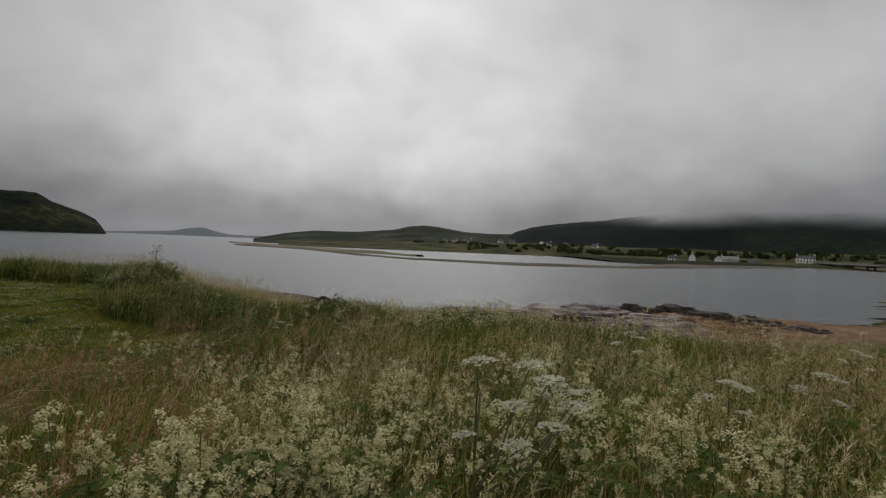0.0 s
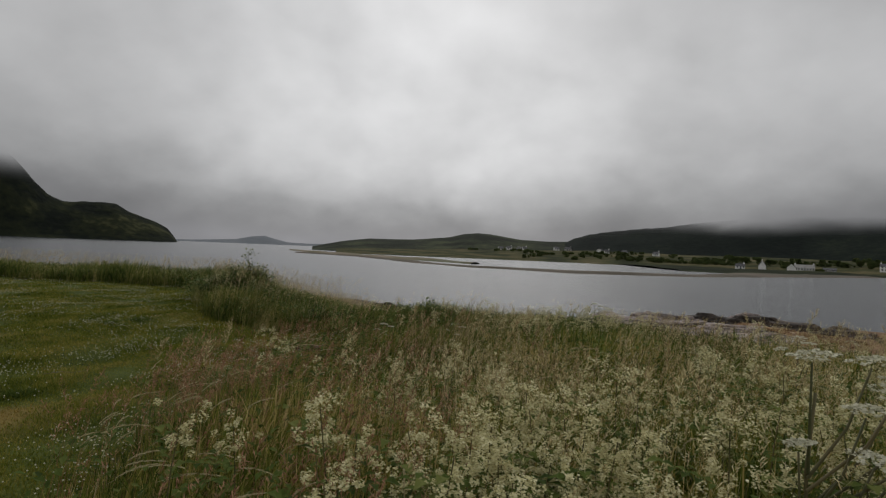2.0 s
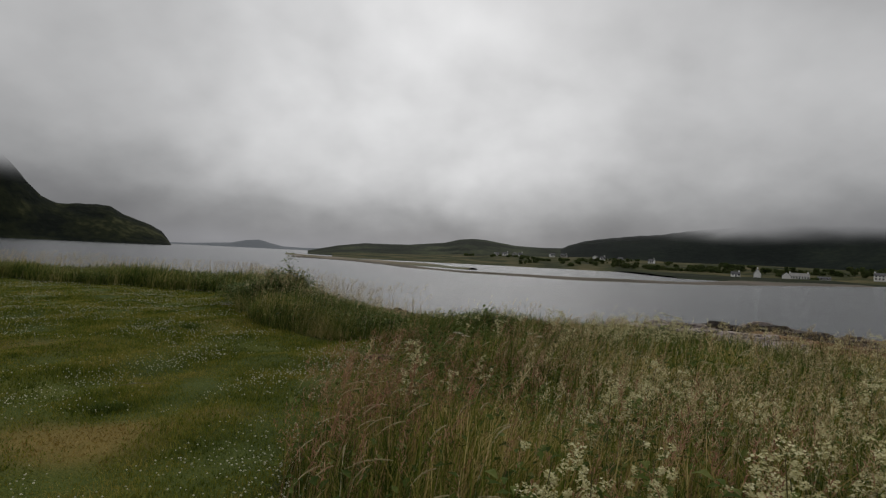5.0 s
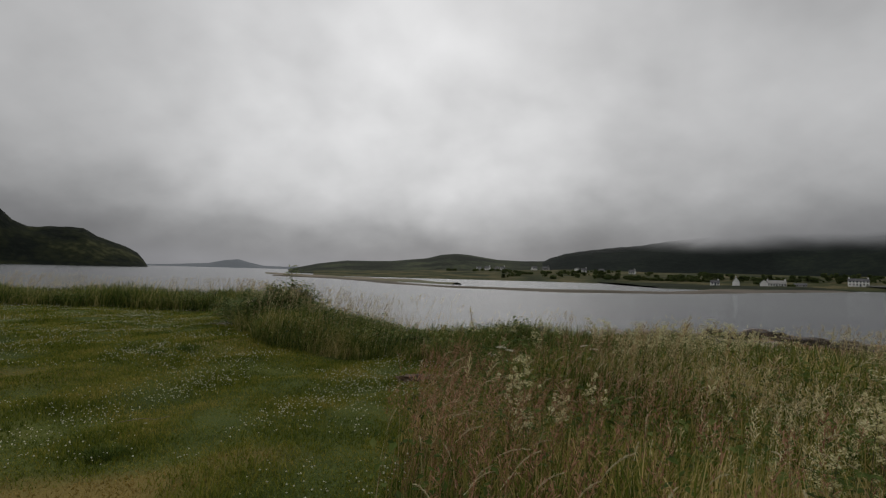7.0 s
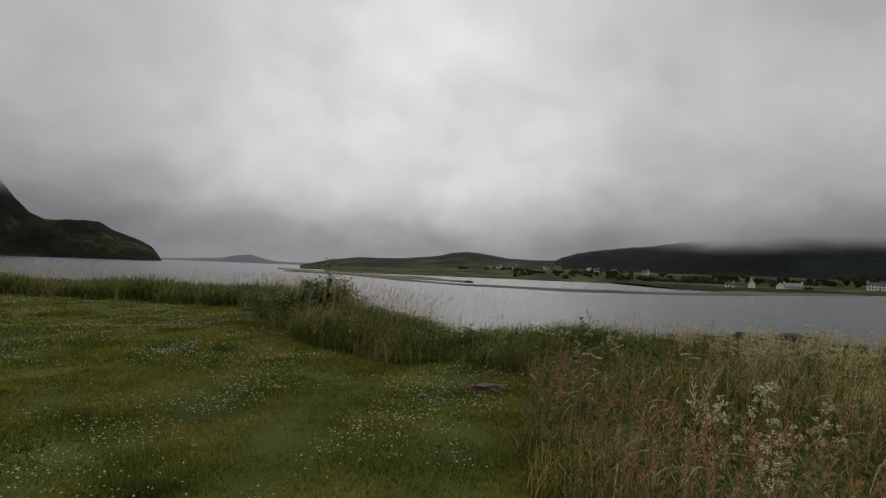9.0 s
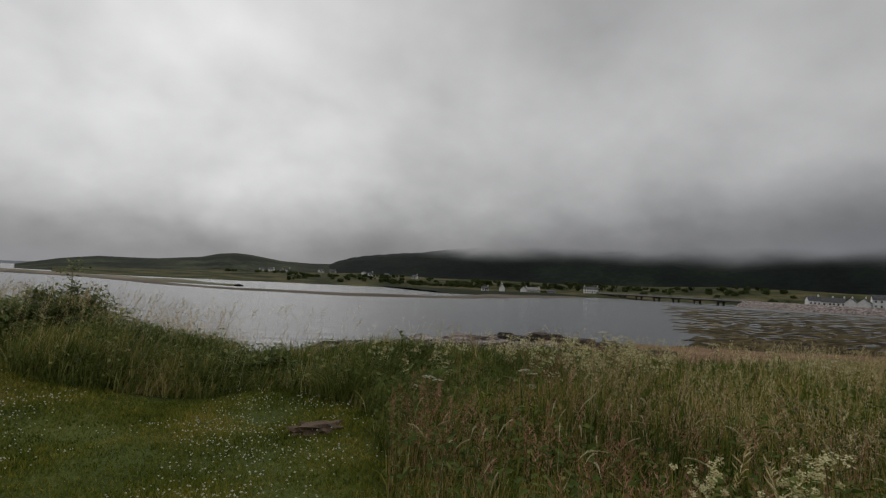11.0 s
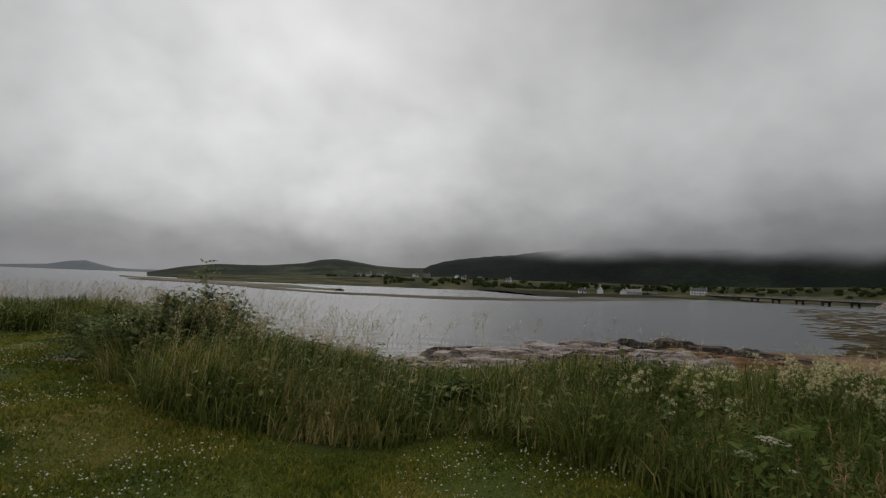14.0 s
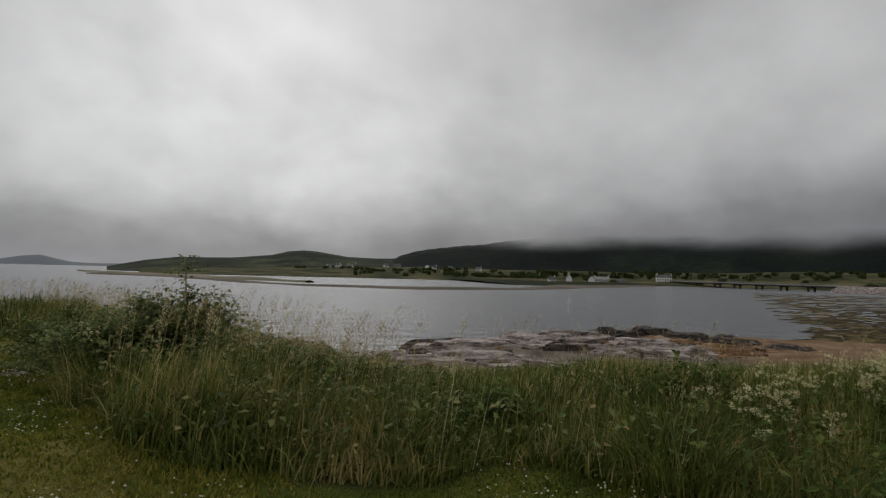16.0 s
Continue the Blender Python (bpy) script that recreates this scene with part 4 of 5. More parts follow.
def hogweed(seed, x, y, heads, label):
    """heads: (sideways, ahead, height, radius) of each umbel."""
    rnd = random.Random(seed)
    g = float(ground_z(x, y))
    root = new("hogweed")
    root.matrix_basis = pose(x, y, g)
    bm = bmesh.new()
    tall = max(h[2] for h in heads) - 0.14
    tube(bm, [(0, 0, -0.05), (0.01, 0, tall * 0.4), (0, 0.01, tall * 0.75), (0.015, 0, tall)], 0.008, 0.005, 7)
    part("stem", bm, M_STEM, root, smooth=True)
    for (sx, sy, hz, r) in heads:
        f = min(max((hz - 0.42) / tall, 0.3), 0.92)
        bm = bmesh.new()
        a, b = Vector((0, 0, tall * f)), Vector((sx, sy, hz - 0.035))
        tube(bm, [a, a.lerp(b, 0.5) + Vector((sx * 0.12, sy * 0.12, -0.02)), b], 0.006, 0.0035, 5)
        part("branch", bm, M_STEM, root, smooth=True)
        bm = bmesh.new()
        umbel(bm, (sx, sy, hz), r, rnd, 0.25)
        part("umbel", bm, M_WHITE, root, "flat white flower umbel")
    for k in range(4):
        bm = bmesh.new()
        a = k * 1.7
        d = Vector((math.cos(a), math.sin(a), 0.3))
        for j in range(5):
            for s in (-1, 1):
                leaf(bm, Vector((0, 0, 0.2 + 0.13 * k)) + d * (0.06 + 0.05 * j), d * 0.6 + Vector((-d.y, d.x, 0.1)) * s, 0.07, 0.13, 0.3)
        part("leaf", bm, M_LEAF, root)
    return tagged(root, label, "wildflower", "umbelliferous flowers in the meadow")


hogweed(41, 0.24, 2.38, [(0.0, 0.0, 1.27, 0.08), (0.218, 0.038, 1.255, 0.08), (0.285, -0.022, 1.21, 0.072), (0.323, 0.075, 1.142, 0.08), (0.405, 0.0, 1.097, 0.076), (0.143, -0.06, 1.105, 0.068), (0.3, -0.09, 1.038, 0.068), (-0.053, -0.038, 0.97, 0.048), (0.165, -0.075, 0.947, 0.076), (0.435, 0.09, 1.127, 0.048)],
        "tall hogweed with many flat white umbels")
for k, (x, y, h) in enumerate(((2.1, 3.9, 0.98), (2.9, 4.1, 0.94), (2.2, 6.2, 1.0), (-1.6, 10.2, 0.62), (-2.9, 10.15, 0.55), (1.3, 12.6, 0.9), (6.0, 11.6, 1.0), (7.2, 12.0, 1.05), (5.0, 6.5, 1.0))):
    hogweed(60 + k, x, y, [(0, 0, h, 0.085), (0.13, 0.04, h - 0.05, 0.07), (-0.14, 0.05, h - 0.12, 0.07), (0.05, -0.12, h - 0.18, 0.06)], "slender umbellifer with a few flat white heads")


def leafy_bush(x, y, spec, seed, stems_n, leaf_n, label, name="rose_bush", mat=None, size=(0.055, 0.095)):
    """A shrub: arching stems with leaves set along them, uneven in outline. spec: half widths and height."""
    rnd = random.Random(seed)
    g = float(ground_z(x, y))
    root = new(name)
    root.matrix_basis = pose(x, y, g)
    lb = bmesh.new()
    per = leaf_n // stems_n
    for s in range(stems_n):
        a = rnd.uniform(0, 6.2832)
        k = math.sqrt(rnd.uniform(0, 1))
        bx, by = 0.35 * spec[0] * k * math.cos(a), 0.35 * spec[1] * k * math.sin(a)
        tx, ty = spec[0] * k * math.cos(a) * rnd.uniform(0.6, 1.1), spec[1] * k * math.sin(a) * rnd.uniform(0.6, 1.1)
        tz = spec[2] * (1 - 0.5 * k * k) * rnd.uniform(0.7, 1.1)
        gz = float(ground_z(x + bx, y + by)) - g
        p0, p2 = Vector((bx, by, gz - 0.05)), Vector((tx, ty, tz))
        p1 = Vector((bx * 1.2 + tx * 0.1, by * 1.2 + ty * 0.1, tz * 0.75))
        pts = [p0.lerp(p1, t).lerp(p1.lerp(p2, t), t) for t in (0, 0.25, 0.5, 0.75, 1)]
        bm = bmesh.new()
        tube(bm, pts, 0.011, 0.003, 4)
        part("stem", bm, M_STEM, root, smooth=True)
        for j in range(per):
            t = rnd.uniform(0.2, 1.02) ** 0.8
            p = p0.lerp(p1, t).lerp(p1.lerp(p2, t), t) + Vector((rnd.gauss(0, 0.09), rnd.gauss(0, 0.09), rnd.gauss(0, 0.07)))
            leaf(lb, p, (rnd.uniform(-1, 1), rnd.uniform(-1, 1), rnd.uniform(-0.3, 0.5)), rnd.uniform(*size) * 0.75, rnd.uniform(*size), 0.25)
    part("leaves", lb, mat or M_ROSE, root)["kind"] = "stuff"
    return tagged(root, label, "bush")


leafy_bush(-8.1, 15.2, (1.5, 1.1, 1.1), 91, 70, 11000, "dense wild rose bush with dark green leaves on the bank", size=(0.06, 0.105))
leafy_bush(-8.0, 15.3, (0.5, 0.4, 1.5), 92, 16, 900, "taller upright shoots of wild rose above the bank", "rose_shoots")
leafy_bush(-9.2, 15.9, (1.0, 0.8, 0.85), 93, 26, 3600, "low bramble bush among long grass", "bramble_bush")
leafy_bush(-9.9, 17.2, (1.2, 0.9, 0.95), 99, 26, 3400, "spreading bramble thicket behind the lawn", "bramble_thicket")
leafy_bush(-7.2, 14.2, (0.8, 0.5, 0.5), 98, 18, 1500, "low leafy briar at the foot of the rose bush", "briar")
leafy_bush(-4.57, 13.05, (0.42, 0.36, 0.42), 94, 14, 420, "dark green dock clump at the foot of the bank", "dock_clump", M_LEAF, (0.09, 0.16))
leafy_bush(-2.3, 13.0, (0.7, 0.5, 0.7), 95, 18, 700, "dark leafy nettle clump in the meadow", "nettle_clump", M_LEAF, (0.06, 0.11))
leafy_bush(-5.2, 31.0, (0.45, 0.45, 1.75), 96, 9, 420, "small alder sapling above the shore", "sapling", M_ROSE, (0.08, 0.13))
leafy_bush(-3.6, 31.6, (0.4, 0.4, 1.65), 97, 8, 360, "small alder sapling above the shore", "sapling", M_ROSE, (0.08, 0.13))

# a single dead stalk in the meadow
bm = bmesh.new()
tube(bm, [(0, 0, -0.05), (0.02, 0.02, 0.5), (0.1, 0.02, 0.9), (0.22, 0.02, 1.2)], 0.0035, 0.0015, 5)
dead_stalk = part("dead_stalk", bm, M_BARK, smooth=True)
dead_stalk.matrix_basis = pose(-1.6, 7.6, float(ground_z(-1.6, 7.6)))
tagged(dead_stalk, "single dark dead stalk leaning above the grass", "stalk")
bm = bmesh.new()
tube(bm, [(-0.22, -0.12, 0.03), (-0.05, 0.02, 0.045), (0.12, 0.03, 0.04), (0.22, 0.14, 0.05)], 0.005, 0.003, 5)
lawn_twig = part("twig", bm, M_TWIG, smooth=True)
lawn_twig.matrix_basis = pose(-6.9, 7.4, float(ground_z(-6.9, 7.4)))
tagged(lawn_twig, "thin dry twig lying on the lawn", "twig")


def tussock(x, y, r, h, n, mat, label):
    """A dense tuft of grass."""
    a, k = rng.uniform(0, 6.28, n), np.sqrt(rng.uniform(0, 1, n)) * r
    bxs, bys = x + k * np.cos(a), y + k * np.sin(a)
    ob = blades("tussock", bxs, bys, h * rng.uniform(0.5, 1.1, n), np.full(n, 0.008), rng.uniform(0.2, 0.9, n), mat, label, lean_dir=a + rng.normal(0, 0.9, n), arch=True)
    ob["category"], ob["kind"] = "tussock", "stuff"
    return ob


for x, y, r, h in ((-8.64, 11.5, 0.2, 0.11), (-9.0, 11.0, 0.15, 0.09), (-6.62, 6.4, 0.15, 0.11), (-10.6, 14.0, 0.18, 0.1), (-12.5, 15.5, 0.4, 0.12)):
    tussock(x, y, r, h, 500, M_LEAF, "dark green grass tuft on the lawn")
for x, y in ((-7.3, 13.3), (-6.5, 12.8), (-5.7, 12.5), (-8.6, 14.2), (-3.2, 12.0), (-3.7, 11.4)):
    tussock(x, y, 0.36, 0.7, 420, M_BANK, "arching tussock of long pale green grass")

bm = bmesh.new()
bmesh.ops.create_icosphere(bm, subdivisions=3, radius=1.0)
for v in bm.verts:
    n = noise.noise(v.co * 3.1) * 0.34 + noise.noise(v.co * 7.0) * 0.2 + noise.noise(v.co * 15.0) * 0.1
    v.co = Vector((v.co.x * 0.27, v.co.y * 0.2, max(v.co.z, -0.3) * 0.08)) * (1 + 1.6 * n)
molehill = part("molehill", bm, M_MOLE)
molehill.matrix_basis = pose(-4.18, 9.88, float(ground_z(-4.18, 9.88)) + 0.01)
tagged(molehill, "scraped mound of brown earth in the turf", "molehill")


# ---- shore rocks ----
def rock(x, y, top, size, mat, seed, label, turn=0.0):
    """A worn, cracked slab of bedrock, rising from the ground to a given height."""
    bm = bmesh.new()
    bmesh.ops.create_icosphere(bm, subdivisions=5, radius=1.0)
    o = Vector((seed * 3.7, seed * 1.3, 0))
    for v in bm.verts:
        c = v.co.copy()
        n = noise.fractal(c * 1.5 + o, 1.0, 2.0, 4) * 0.26
        ledge = noise.noise(Vector((c.x * 0.8, c.y * 2.6, c.z * 5)) + o) * 0.12
        crack = -0.16 * max(0.0, 1 - abs(noise.noise(c * 2.4 + o * 2)) * 9)
        rad = 1 + n + ledge + crack
        v.co = Vector((c.x * size[0] * rad, c.y * size[1] * rad, (round(c.z * rad * 5) / 5 * 0.45 + c.z * rad * 0.55) * size[2]))
    ob = part("shore_rock", bm, mat, smooth=False)
    hi = max(v.co.z for v in ob.data.vertices)
    ob.matrix_basis = pose(x, y, top - hi, 0, 0, turn)
    return tagged(ob, label, "rock", "rocks along the shore")


PALE, DARK, RUST = "pale grey bedrock slab with pinkish streaks", "black seaweed-covered bedrock ridge", "rusty orange weed-stained bedrock"
rock(4.5, 45.5, -3.05, (5.2, 2.6, 1.5), M_ROCK, 1, PALE, 10)
rock(9.5, 46.8, -2.75, (5.6, 3.0, 1.7), M_ROCK, 2, PALE, -8)
rock(14.0, 48.0, -2.55, (4.6, 2.8, 1.8), M_ROCK, 3, PALE, 5)
rock(17.0, 44.5, -2.95, (3.8, 2.2, 1.5), M_ROCK, 4, PALE, 15)
rock(2.2, 39.6, -2.85, (5.0, 2.6, 1.4), M_ROCK, 5, PALE, 0)
rock(5.0, 36.6, -2.8, (4.0, 2.2, 1.2), M_ROCK, 6, PALE, -12)
rock(-2.5, 41.5, -3.2, (3.2, 1.8, 1.0), M_ROCK, 25, PALE, 15)
rock(-7.5, 44.0, -3.2, (2.6, 1.6, 1.0), M_DARKROCK, 26, DARK, 10)
rock(18.5, 50.0, -2.6, (4.2, 2.0, 1.7), M_DARKROCK, 7, DARK, -5)
rock(22.2, 48.6, -2.55, (4.2, 2.0, 1.7), M_DARKROCK, 8, DARK, -16)
rock(26.2, 46.0, -2.9, (3.6, 1.8, 1.4), M_DARKROCK, 9, DARK, -26)
rock(0.4, 43.2, -3.35, (4.0, 1.5, 1.0), M_DARKROCK, 10, DARK, 8)
rock(3.0, 47.6, -3.3, (4.2, 1.2, 1.0), M_DARKROCK, 24, DARK, 14)
rock(-9.6, 49.0, -3.0, (3.0, 1.8, 1.5), M_DARKROCK, 11, DARK, 0)
rock(16.4, 39.8, -2.7, (4.2, 2.4, 1.4), M_ROCK, 12, PALE, -10)
rock(20.4, 39.6, -2.75, (4.2, 2.2, 1.3), M_RUSTROCK, 13, RUST, -14)
rock(24.0, 41.6, -3.0, (3.0, 1.5, 1.2), M_RUSTROCK, 14, RUST, -25)
rock(28.4, 42.4, -3.2, (2.6, 1.2, 1.0), M_DARKROCK, 15, DARK, -30)
rock(20.5, 45.0, -2.85, (3.6, 1.6, 1.2), M_RUSTROCK, 16, RUST, -12)
rock(21.5, 50.6, -2.5, (2.6, 0.9, 0.9), M_ROCK, 17, "pale crest of rock above dark weed", 0)
rock(-12.5, 52.5, -3.5, (2.2, 1.2, 1.0), M_ROCK, 18, PALE, 10)
rock(13.0, 41.0, -3.15, (3.0, 1.5, 1.0), M_ROCK, 19, PALE, 5)
rock(10.0, 42.6, -3.0, (3.0, 1.2, 1.1), M_DARKROCK, 20, DARK, -6)
rock(-10.5, 16.4, float(ground_z(-10.5, 16.4)) + 0.05, (0.34, 0.16, 0.1), M_ROCK, 27, "small pale flat stone set in the turf", 20)
rr = random.Random(8)
for k in range(44):
    x = rr.uniform(-9, 30)
    y = float(shore_y(x)) - rr.uniform(0.5, 13)
    rock(x, y, float(ground_z(x, y)) + rr.uniform(0.08, 0.3), (rr.uniform(0.25, 0.8), rr.uniform(0.2, 0.5), 0.35), rr.choice((M_ROCK, M_DARKROCK, M_RUSTROCK)), 30 + k, "small loose boulder on the weedy shore", rr.uniform(0, 180))

# drift weed afloat over the shallows
n = 4200
t = rng.uniform(0, 1, n) ** 1.7
bear = 41 + rng.uniform(0, 1, n) ** 0.8 * 30
dist = 62 * (300 / 62.0) ** t
bear = np.maximum(bear, 41 + 9 * (1 - t) * rng.uniform(0, 1, n))
kx, ky = polar(bear, dist)
size = rng.uniform(0.15, 0.6, n) * (0.8 + dist / 80)
ang = np.linspace(0, 2 * np.pi, 8)[:-1]
V, F = [], []
rim = np.stack([np.cos(ang), np.sin(ang)], -1)
jag = rng.uniform(0.45, 1.25, (n, 7))
px_ = kx[:, None] + rim[None, :, 0] * jag * size[:, None] * 2.4
py_ = ky[:, None] + rim[None, :, 1] * jag * size[:, None] * 0.7
ring = np.stack([px_, py_, np.full_like(px_, WATER - 0.01)], -1)
mid = np.stack([kx, ky, np.full(n, WATER + 0.16)], -1)[:, None, :]
V = np.concatenate([ring, mid], 1).reshape(-1, 3)
tri = np.array([[i, (i + 1) % 7, 7] for i in range(7)])
F = ((np.arange(n) * 8)[:, None, None] + tri[None]).reshape(-1, 3)
keep = np.repeat(ky > shore_y(kx) + 1.0, 7)
tagged(new("floating_seaweed", mesh_from("floating_seaweed", V, None, F[keep], M_KELP, True)), "mats of yellow-brown seaweed afloat in the shallows", "seaweed", kind="stuff")


# ---- far village, bridge and trees ----
def house(name, x, y, z, w, d, h, roof, turn, label, windows=(3, 1), chimneys=1, mat=None, roof_mat=None):
    """A gabled house: front toward -y before turning. windows: columns and storeys on the front."""
    root = new(name)
    root.matrix_basis = pose(x, y, z, 0, 0, turn)
    bm = bmesh.new()
    prof = [(-d / 2, -3), (d / 2, -3), (d / 2, h), (0, h + roof), (-d / 2, h)]
    ends = [[bm.verts.new((s * w / 2, py, pz)) for py, pz in prof] for s in (-1, 1)]
    bm.faces.new(ends[0]), bm.faces.new(ends[1][::-1])
    for k in range(5):
        bm.faces.new((ends[0][k], ends[1][k], ends[1][(k + 1) % 5], ends[0][(k + 1) % 5]))
    bmesh.ops.recalc_face_normals(bm, faces=bm.faces)
    part("wall", bm, mat or M_WALLW, root, "white rendered wall")
    for s in (-1, 1):
        bm = bmesh.new()
        ang = math.atan2(roof, d / 2)
        ln = math.hypot(roof, d / 2) + 0.35
        box(bm, 0, 0, 0, w + 0.5, ln, 0.18)
        bmesh.ops.translate(bm, verts=bm.verts, vec=(0, -ln / 2, 0.02))
        bmesh.ops.rotate(bm, verts=bm.verts, cent=(0, 0, 0), matrix=Matrix.Rotation(ang, 3, "X"))
        if s > 0:
            bmesh.ops.rotate(bm, verts=bm.verts, cent=(0, 0, 0), matrix=Matrix.Rotation(math.pi, 3, "Z"))
        bmesh.ops.translate(bm, verts=bm.verts, vec=(0, 0, h + roof))
        part("roof", bm, roof_mat or M_SLATE, root, "weathered roof slope")
    for k in range(chimneys):
        bm = bmesh.new()
        box(bm, (-1) ** k * (w / 2 - 0.5), 0, h + roof - 0.6, 0.9, 0.7, 1.6, 0.05)
        box(bm, (-1) ** k * (w / 2 - 0.5), 0, h + roof + 1.0, 0.35, 0.35, 0.4, 0.03)
        part("chimney", bm, mat or M_WALLW, root)
    cols, storeys = windows
    for f in range(storeys):
        for c in range(cols):
            cx = (c + 0.5) * w / cols - w / 2
            if f == 0 and c == cols // 2 and cols > 2:
                bm = bmesh.new()
                box(bm, cx, -d / 2 - 0.02, 0.05, 1.0, 0.12, 2.1, 0.02)
                part("door", bm, M_DOOR, root)
                continue
            win = new("window")
            win.parent = root
            bm = bmesh.new()
            z0 = 0.9 + f * (h / storeys)
            for ox, oz, sw, sh in ((-0.55, 0, 0.1, 1.3), (0.55, 0, 0.1, 1.3), (0, 0, 1.1, 0.1), (0, 1.2, 1.1, 0.1), (0, 0.6, 1.1, 0.06)):
                box(bm, cx + ox, -d / 2 - 0.03, z0 + oz, sw, 0.12, sh)
            part("frame", bm, M_WALLW, win)
            bm = bmesh.new()
            box(bm, cx, -d / 2 - 0.01, z0 + 0.05, 1.05, 0.06, 1.2)
            part("pane", bm, M_GLASS, win, "dark window pane")
    return tagged(root, label, "house", "houses of the far village")


house("cottage", 199.5, 434, -2.4, 5.4, 4.8, 2.4, 3.6, 68, "white steep-gabled cottage end-on to the water", (2, 1), 1)
house("long_house", 227, 429, -3.0, 12.5, 6, 2.6, 2.3, -20, "long low white house with a pale weathered roof", (7, 1), 2, None, M_CONC)
house("gable_wing", 218.5, 430, -3.0, 5.5, 5.5, 2.6, 2.6, 64, "white gable-fronted wing beside a long house", (2, 1), 0)
house("hotel", 284, 424, -1.0, 12.5, 6.5, 4.0, 1.8, -30, "white two-storey hotel with dark windows beside the bridge", (6, 2), 2)
house("shed", 242, 424, -3.0, 8, 5, 2.0, 1.2, -25, "low pale shed beside the shore", (2, 1), 0, M_CONC)
house("cottage", 186, 440, -3.2, 6, 5, 2.2, 1.8, -15, "small white cottage among trees", (3, 1), 1)
far_homes = [(0.4, 640, 8), (1.3, 620, 9), (2.3, 640, 7), (2.9, 615, 7), (6.2, 560, 8), (7.4, 560, 10), (10.6, 530, 8), (11.3, 515, 7), (13.0, 520, 7), (16.0, 510, 8)]
for k, (b, dist, w) in enumerate(far_homes):
    dist = min(dist * 1.2, 705)
    x, y = (float(v) for v in polar(b, dist))
    house("cottage", x, y, float(shore_land_z(b, dist)) + 0.2, w * 0.75, 5, 2.2, 1.8, -b + (25, -20, 70, 10)[k % 4], "small pale house on the far shore", (3, 1), k % 2, (M_WALLW, M_WALLW, M_CONC)[k % 3])
for k, (b, dist, w, h, turn) in enumerate(((53.4, 420, 7, 3.2, 20), (54.3, 430, 9, 2.8, -10), (55.2, 425, 7, 2.8, 0), (56.1, 420, 6, 2.8, 80), (57.0, 415, 7, 3.0, 82), (58.0, 420, 8.5, 5.6, 10))):
    x, y = (float(v) for v in polar(b, dist))
    house("villa" if h > 5 else "cottage", x, y, max(float(shore_land_z(b, dist)), -1.2), w, 6.5, h, 2.8, -b + turn, "white two-storey house beyond the causeway" if h > 5 else "white house beyond the causeway", (3, 2 if h > 5 else 1), 1)

BX = 290.0
bridge = new("road_bridge")
bridge.matrix_basis = pose(BX, 0, 0)
bm = bmesh.new()
box(bm, 0, 346, -0.9, 8.0, 180, 0.8, 0.1)
part("deck", bm, M_CONC, bridge, "pale concrete deck")
for s in (-1, 1):
    bm = bmesh.new()
    box(bm, s * 3.0, 346, -1.5, 0.6, 180, 0.6)
    part("girder", bm, M_CONCD, bridge, "dark beam under the deck")
    bm = bmesh.new()
    box(bm, s * 3.85, 346, 0.55, 0.12, 180, 0.18)
    for k in range(73):
        box(bm, s * 3.85, 256 + k * 2.5, -0.1, 0.1, 0.1, 0.7)
    part("parapet", bm, M_CONC, bridge)
for k in range(9):
    py0 = 264 + k * 20.4
    bent = new("pier")
    bent.parent = bridge
    bm = bmesh.new()
    box(bm, 0, py0, -2.1, 7.4, 1.2, 0.6, 0.05)
    part("cap", bm, M_CONCD, bent)
    for s in (-1, 1):
        bm = bmesh.new()
        bmesh.ops.create_cone(bm, cap_ends=True, segments=12, radius1=0.75, radius2=0.7, depth=7.5, matrix=Matrix.Translation((s * 2.5, py0, -5.85)))
        part("column", bm, M_CONCD, bent, "dark concrete column")
tagged(bridge, "long low concrete road bridge on paired dark columns", "bridge")

bm = bmesh.new()
N = 60
prev = None
for i in range(N):
    u = i / (N - 1)
    y = 262 - 230 * u
    w = 9 + 2.0 * noise.noise(Vector((y * 0.1, 0, 0)))
    cx = BX + 14 * u + 40 * u * u
    row = [bm.verts.new((cx + px0, y + noise.noise(Vector((px0, y, 3))) * 1.5, pz + noise.noise(Vector((px0 * 0.3, y * 0.2, 1))) * 0.5)) for px0, pz in ((-w - 5, WATER - 1), (-w - 2, WATER + 0.8), (-w, WATER + 2.2), (-5, -0.4), (5, -0.3), (w, WATER + 2), (w + 6, WATER - 1))]
    if prev:
        for a in range(6):
            bm.faces.new((prev[a], prev[a + 1], row[a + 1], row[a]))
    prev = row
tagged(part("causeway", bm, M_ROCK), "stone-faced causeway carrying the road to the bridge", "causeway", kind="structure")


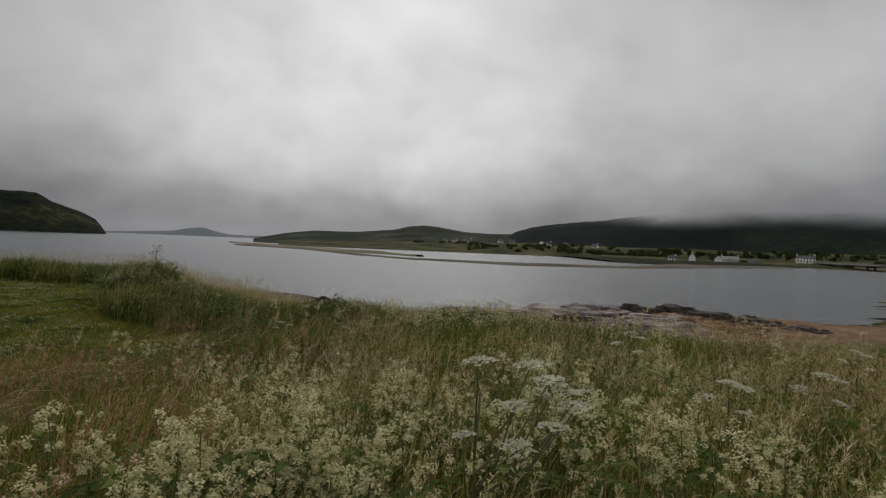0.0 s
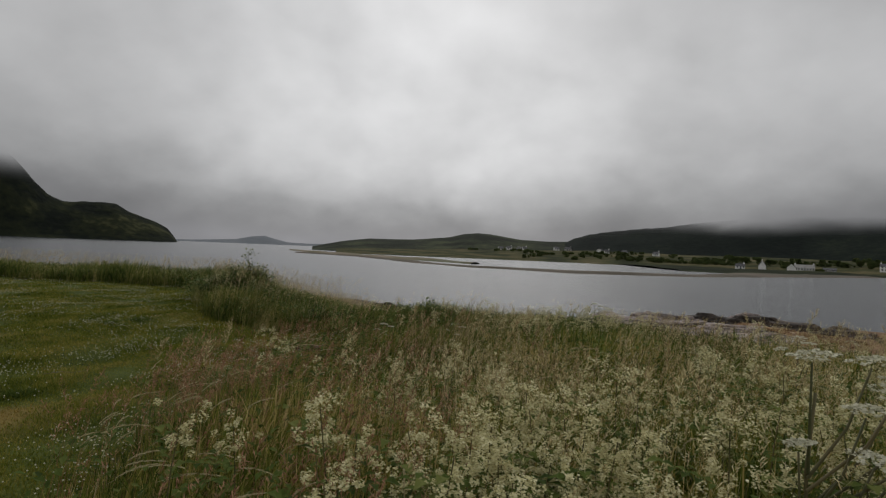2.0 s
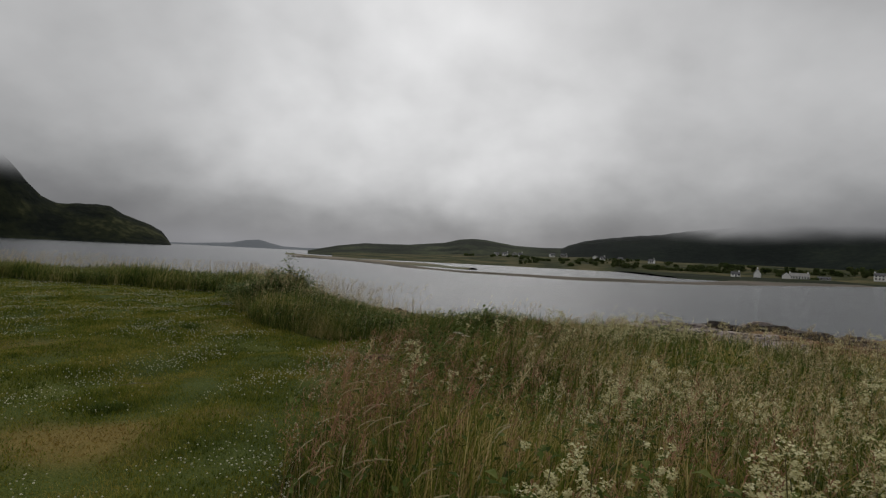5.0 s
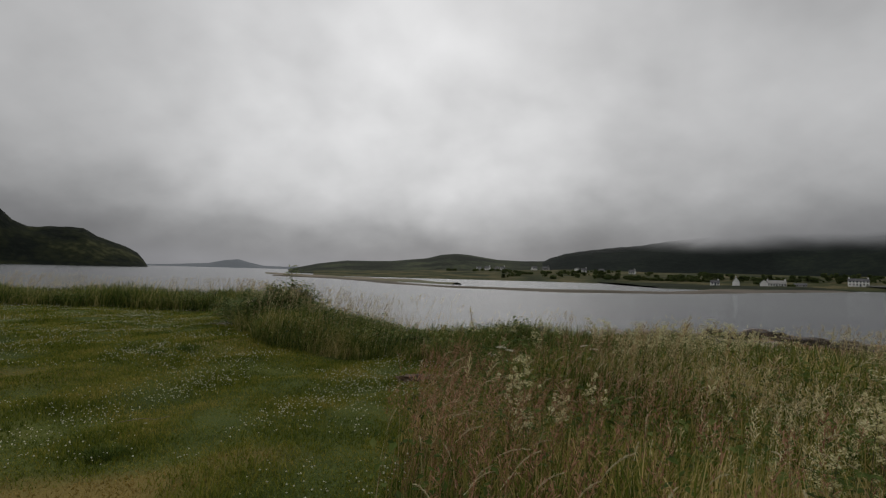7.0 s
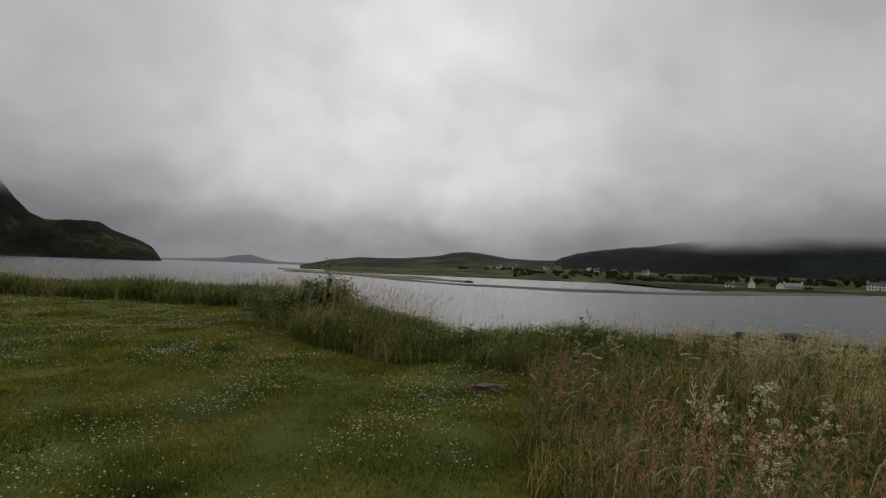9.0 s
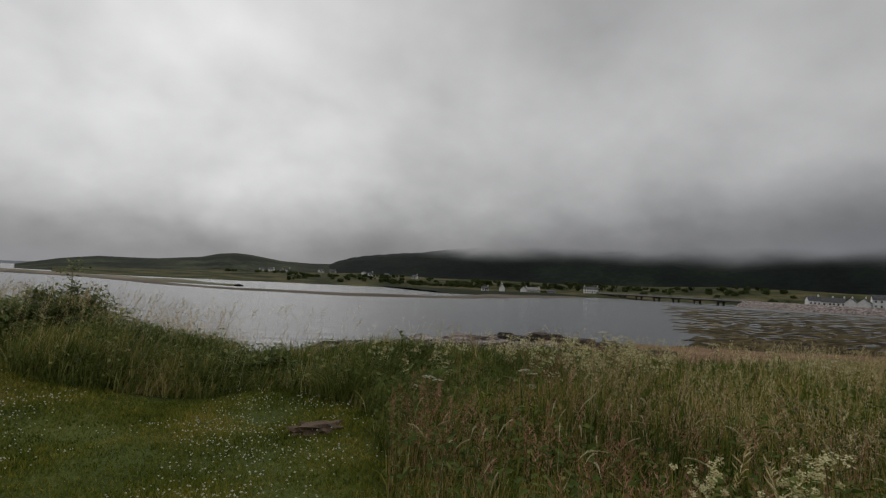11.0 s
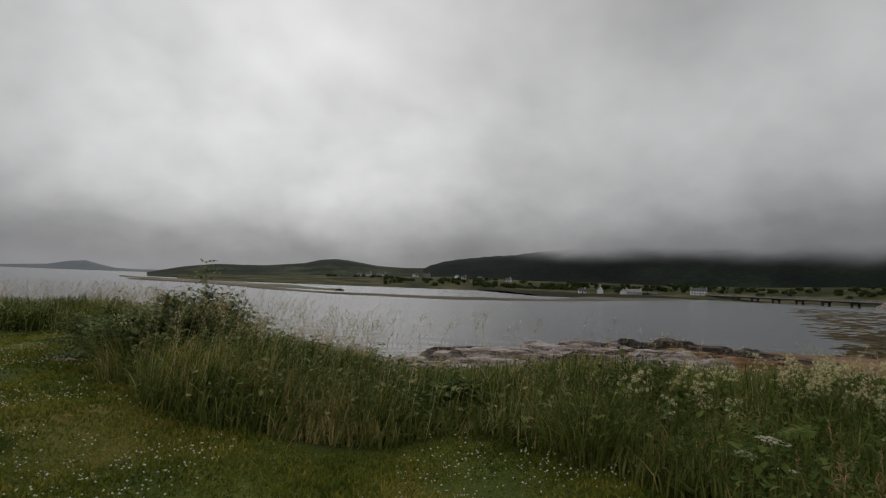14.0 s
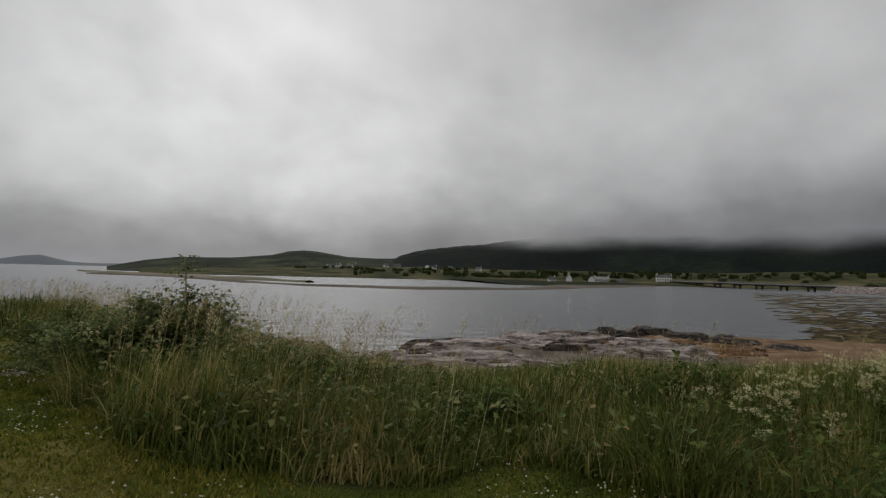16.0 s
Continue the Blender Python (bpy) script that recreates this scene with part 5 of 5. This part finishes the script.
def far_tree(seed, height, spread, count):
    rnd = random.Random(seed)
    root = new("tree")
    bm = bmesh.new()
    tube(bm, [(0, 0, -2.5), (0.1, 0, height * 0.3), (0.0, 0.1, height * 0.7), (0.1, 0, height * 0.92)], 0.28, 0.06, 7)
    for k in range(6):
        a, z0 = k * 1.1, height * (0.25 + 0.09 * k)
        tube(bm, [(0, 0, z0), (spread * 0.5 * math.cos(a), spread * 0.5 * math.sin(a), z0 + height * 0.14)], 0.1, 0.03, 4)
    part("trunk", bm, M_BARK, root)
    bm = bmesh.new()
    lumps = [(rnd.gauss(0, spread * 0.36), rnd.gauss(0, spread * 0.36), height * rnd.uniform(0.2, 0.88), spread * rnd.uniform(0.25, 0.5)) for _ in range(11)]
    for k in range(count):
        lx, ly, lz, lr = rnd.choice(lumps)
        v = Vector((rnd.gauss(0, 1), rnd.gauss(0, 1), rnd.gauss(0, 0.8))).normalized() * lr * rnd.uniform(0.5, 1.05)
        s = rnd.uniform(0.25, 0.55)
        q = Euler((rnd.uniform(0, 3), rnd.uniform(0, 3), 0)).to_quaternion()
        bm.faces.new([bm.verts.new(Vector((lx, ly, lz)) + v + q @ Vector(c) * s) for c in ((-1, 0, 0), (0, -0.6, 0.1), (1, 0, 0), (0, 0.6, 0.1))])
    part("crown", bm, M_TREE, root)
    return tagged(root, "dark broadleaf tree on the far shore", "tree", "trees on the far shore")


tree_protos = [far_tree(70, 5.5, 2.8, 900), far_tree(71, 3.6, 3.0, 800), far_tree(72, 9.0, 4.0, 1100), far_tree(73, 2.3, 3.2, 700)]
tr = random.Random(12)
spots = []
for b0, b1, d0, d1, n, kinds in ((3, 24, 505, 640, 50, (3, 3, 1)), (24, 52, 520, 640, 60, (3, 3, 1)), (4, 13, 570, 610, 18, (1, 3)), (12, 22, 510, 550, 40, (1, 3)), (20, 27, 520, 560, 24, (0, 1)), (26.8, 30, 480, 510, 8, (3,)), (27, 35, 530, 560, 24, (0, 1, 3)), (35, 52, 540, 620, 26, (1, 3)), (50, 58, 440, 470, 12, (0, 1)), (58.8, 66, 395, 440, 20, (2, 0, 2)), (-3, 4, 620, 660, 14, (3,))):
    for k in range(n):
        spots.append((tr.uniform(b0, b1), tr.uniform(d0, d1), tr.choice(kinds)))
done = set()
for b, dist, k in spots:
    x, y = (float(v) for v in polar(b, dist))
    m = pose(x, y, float(shore_land_z(b, dist)), 0, 0, tr.uniform(0, 360))
    if k not in done:
        tree_protos[k].matrix_basis = m
        done.add(k)
    else:
        copy_thing(tree_protos[k], m)
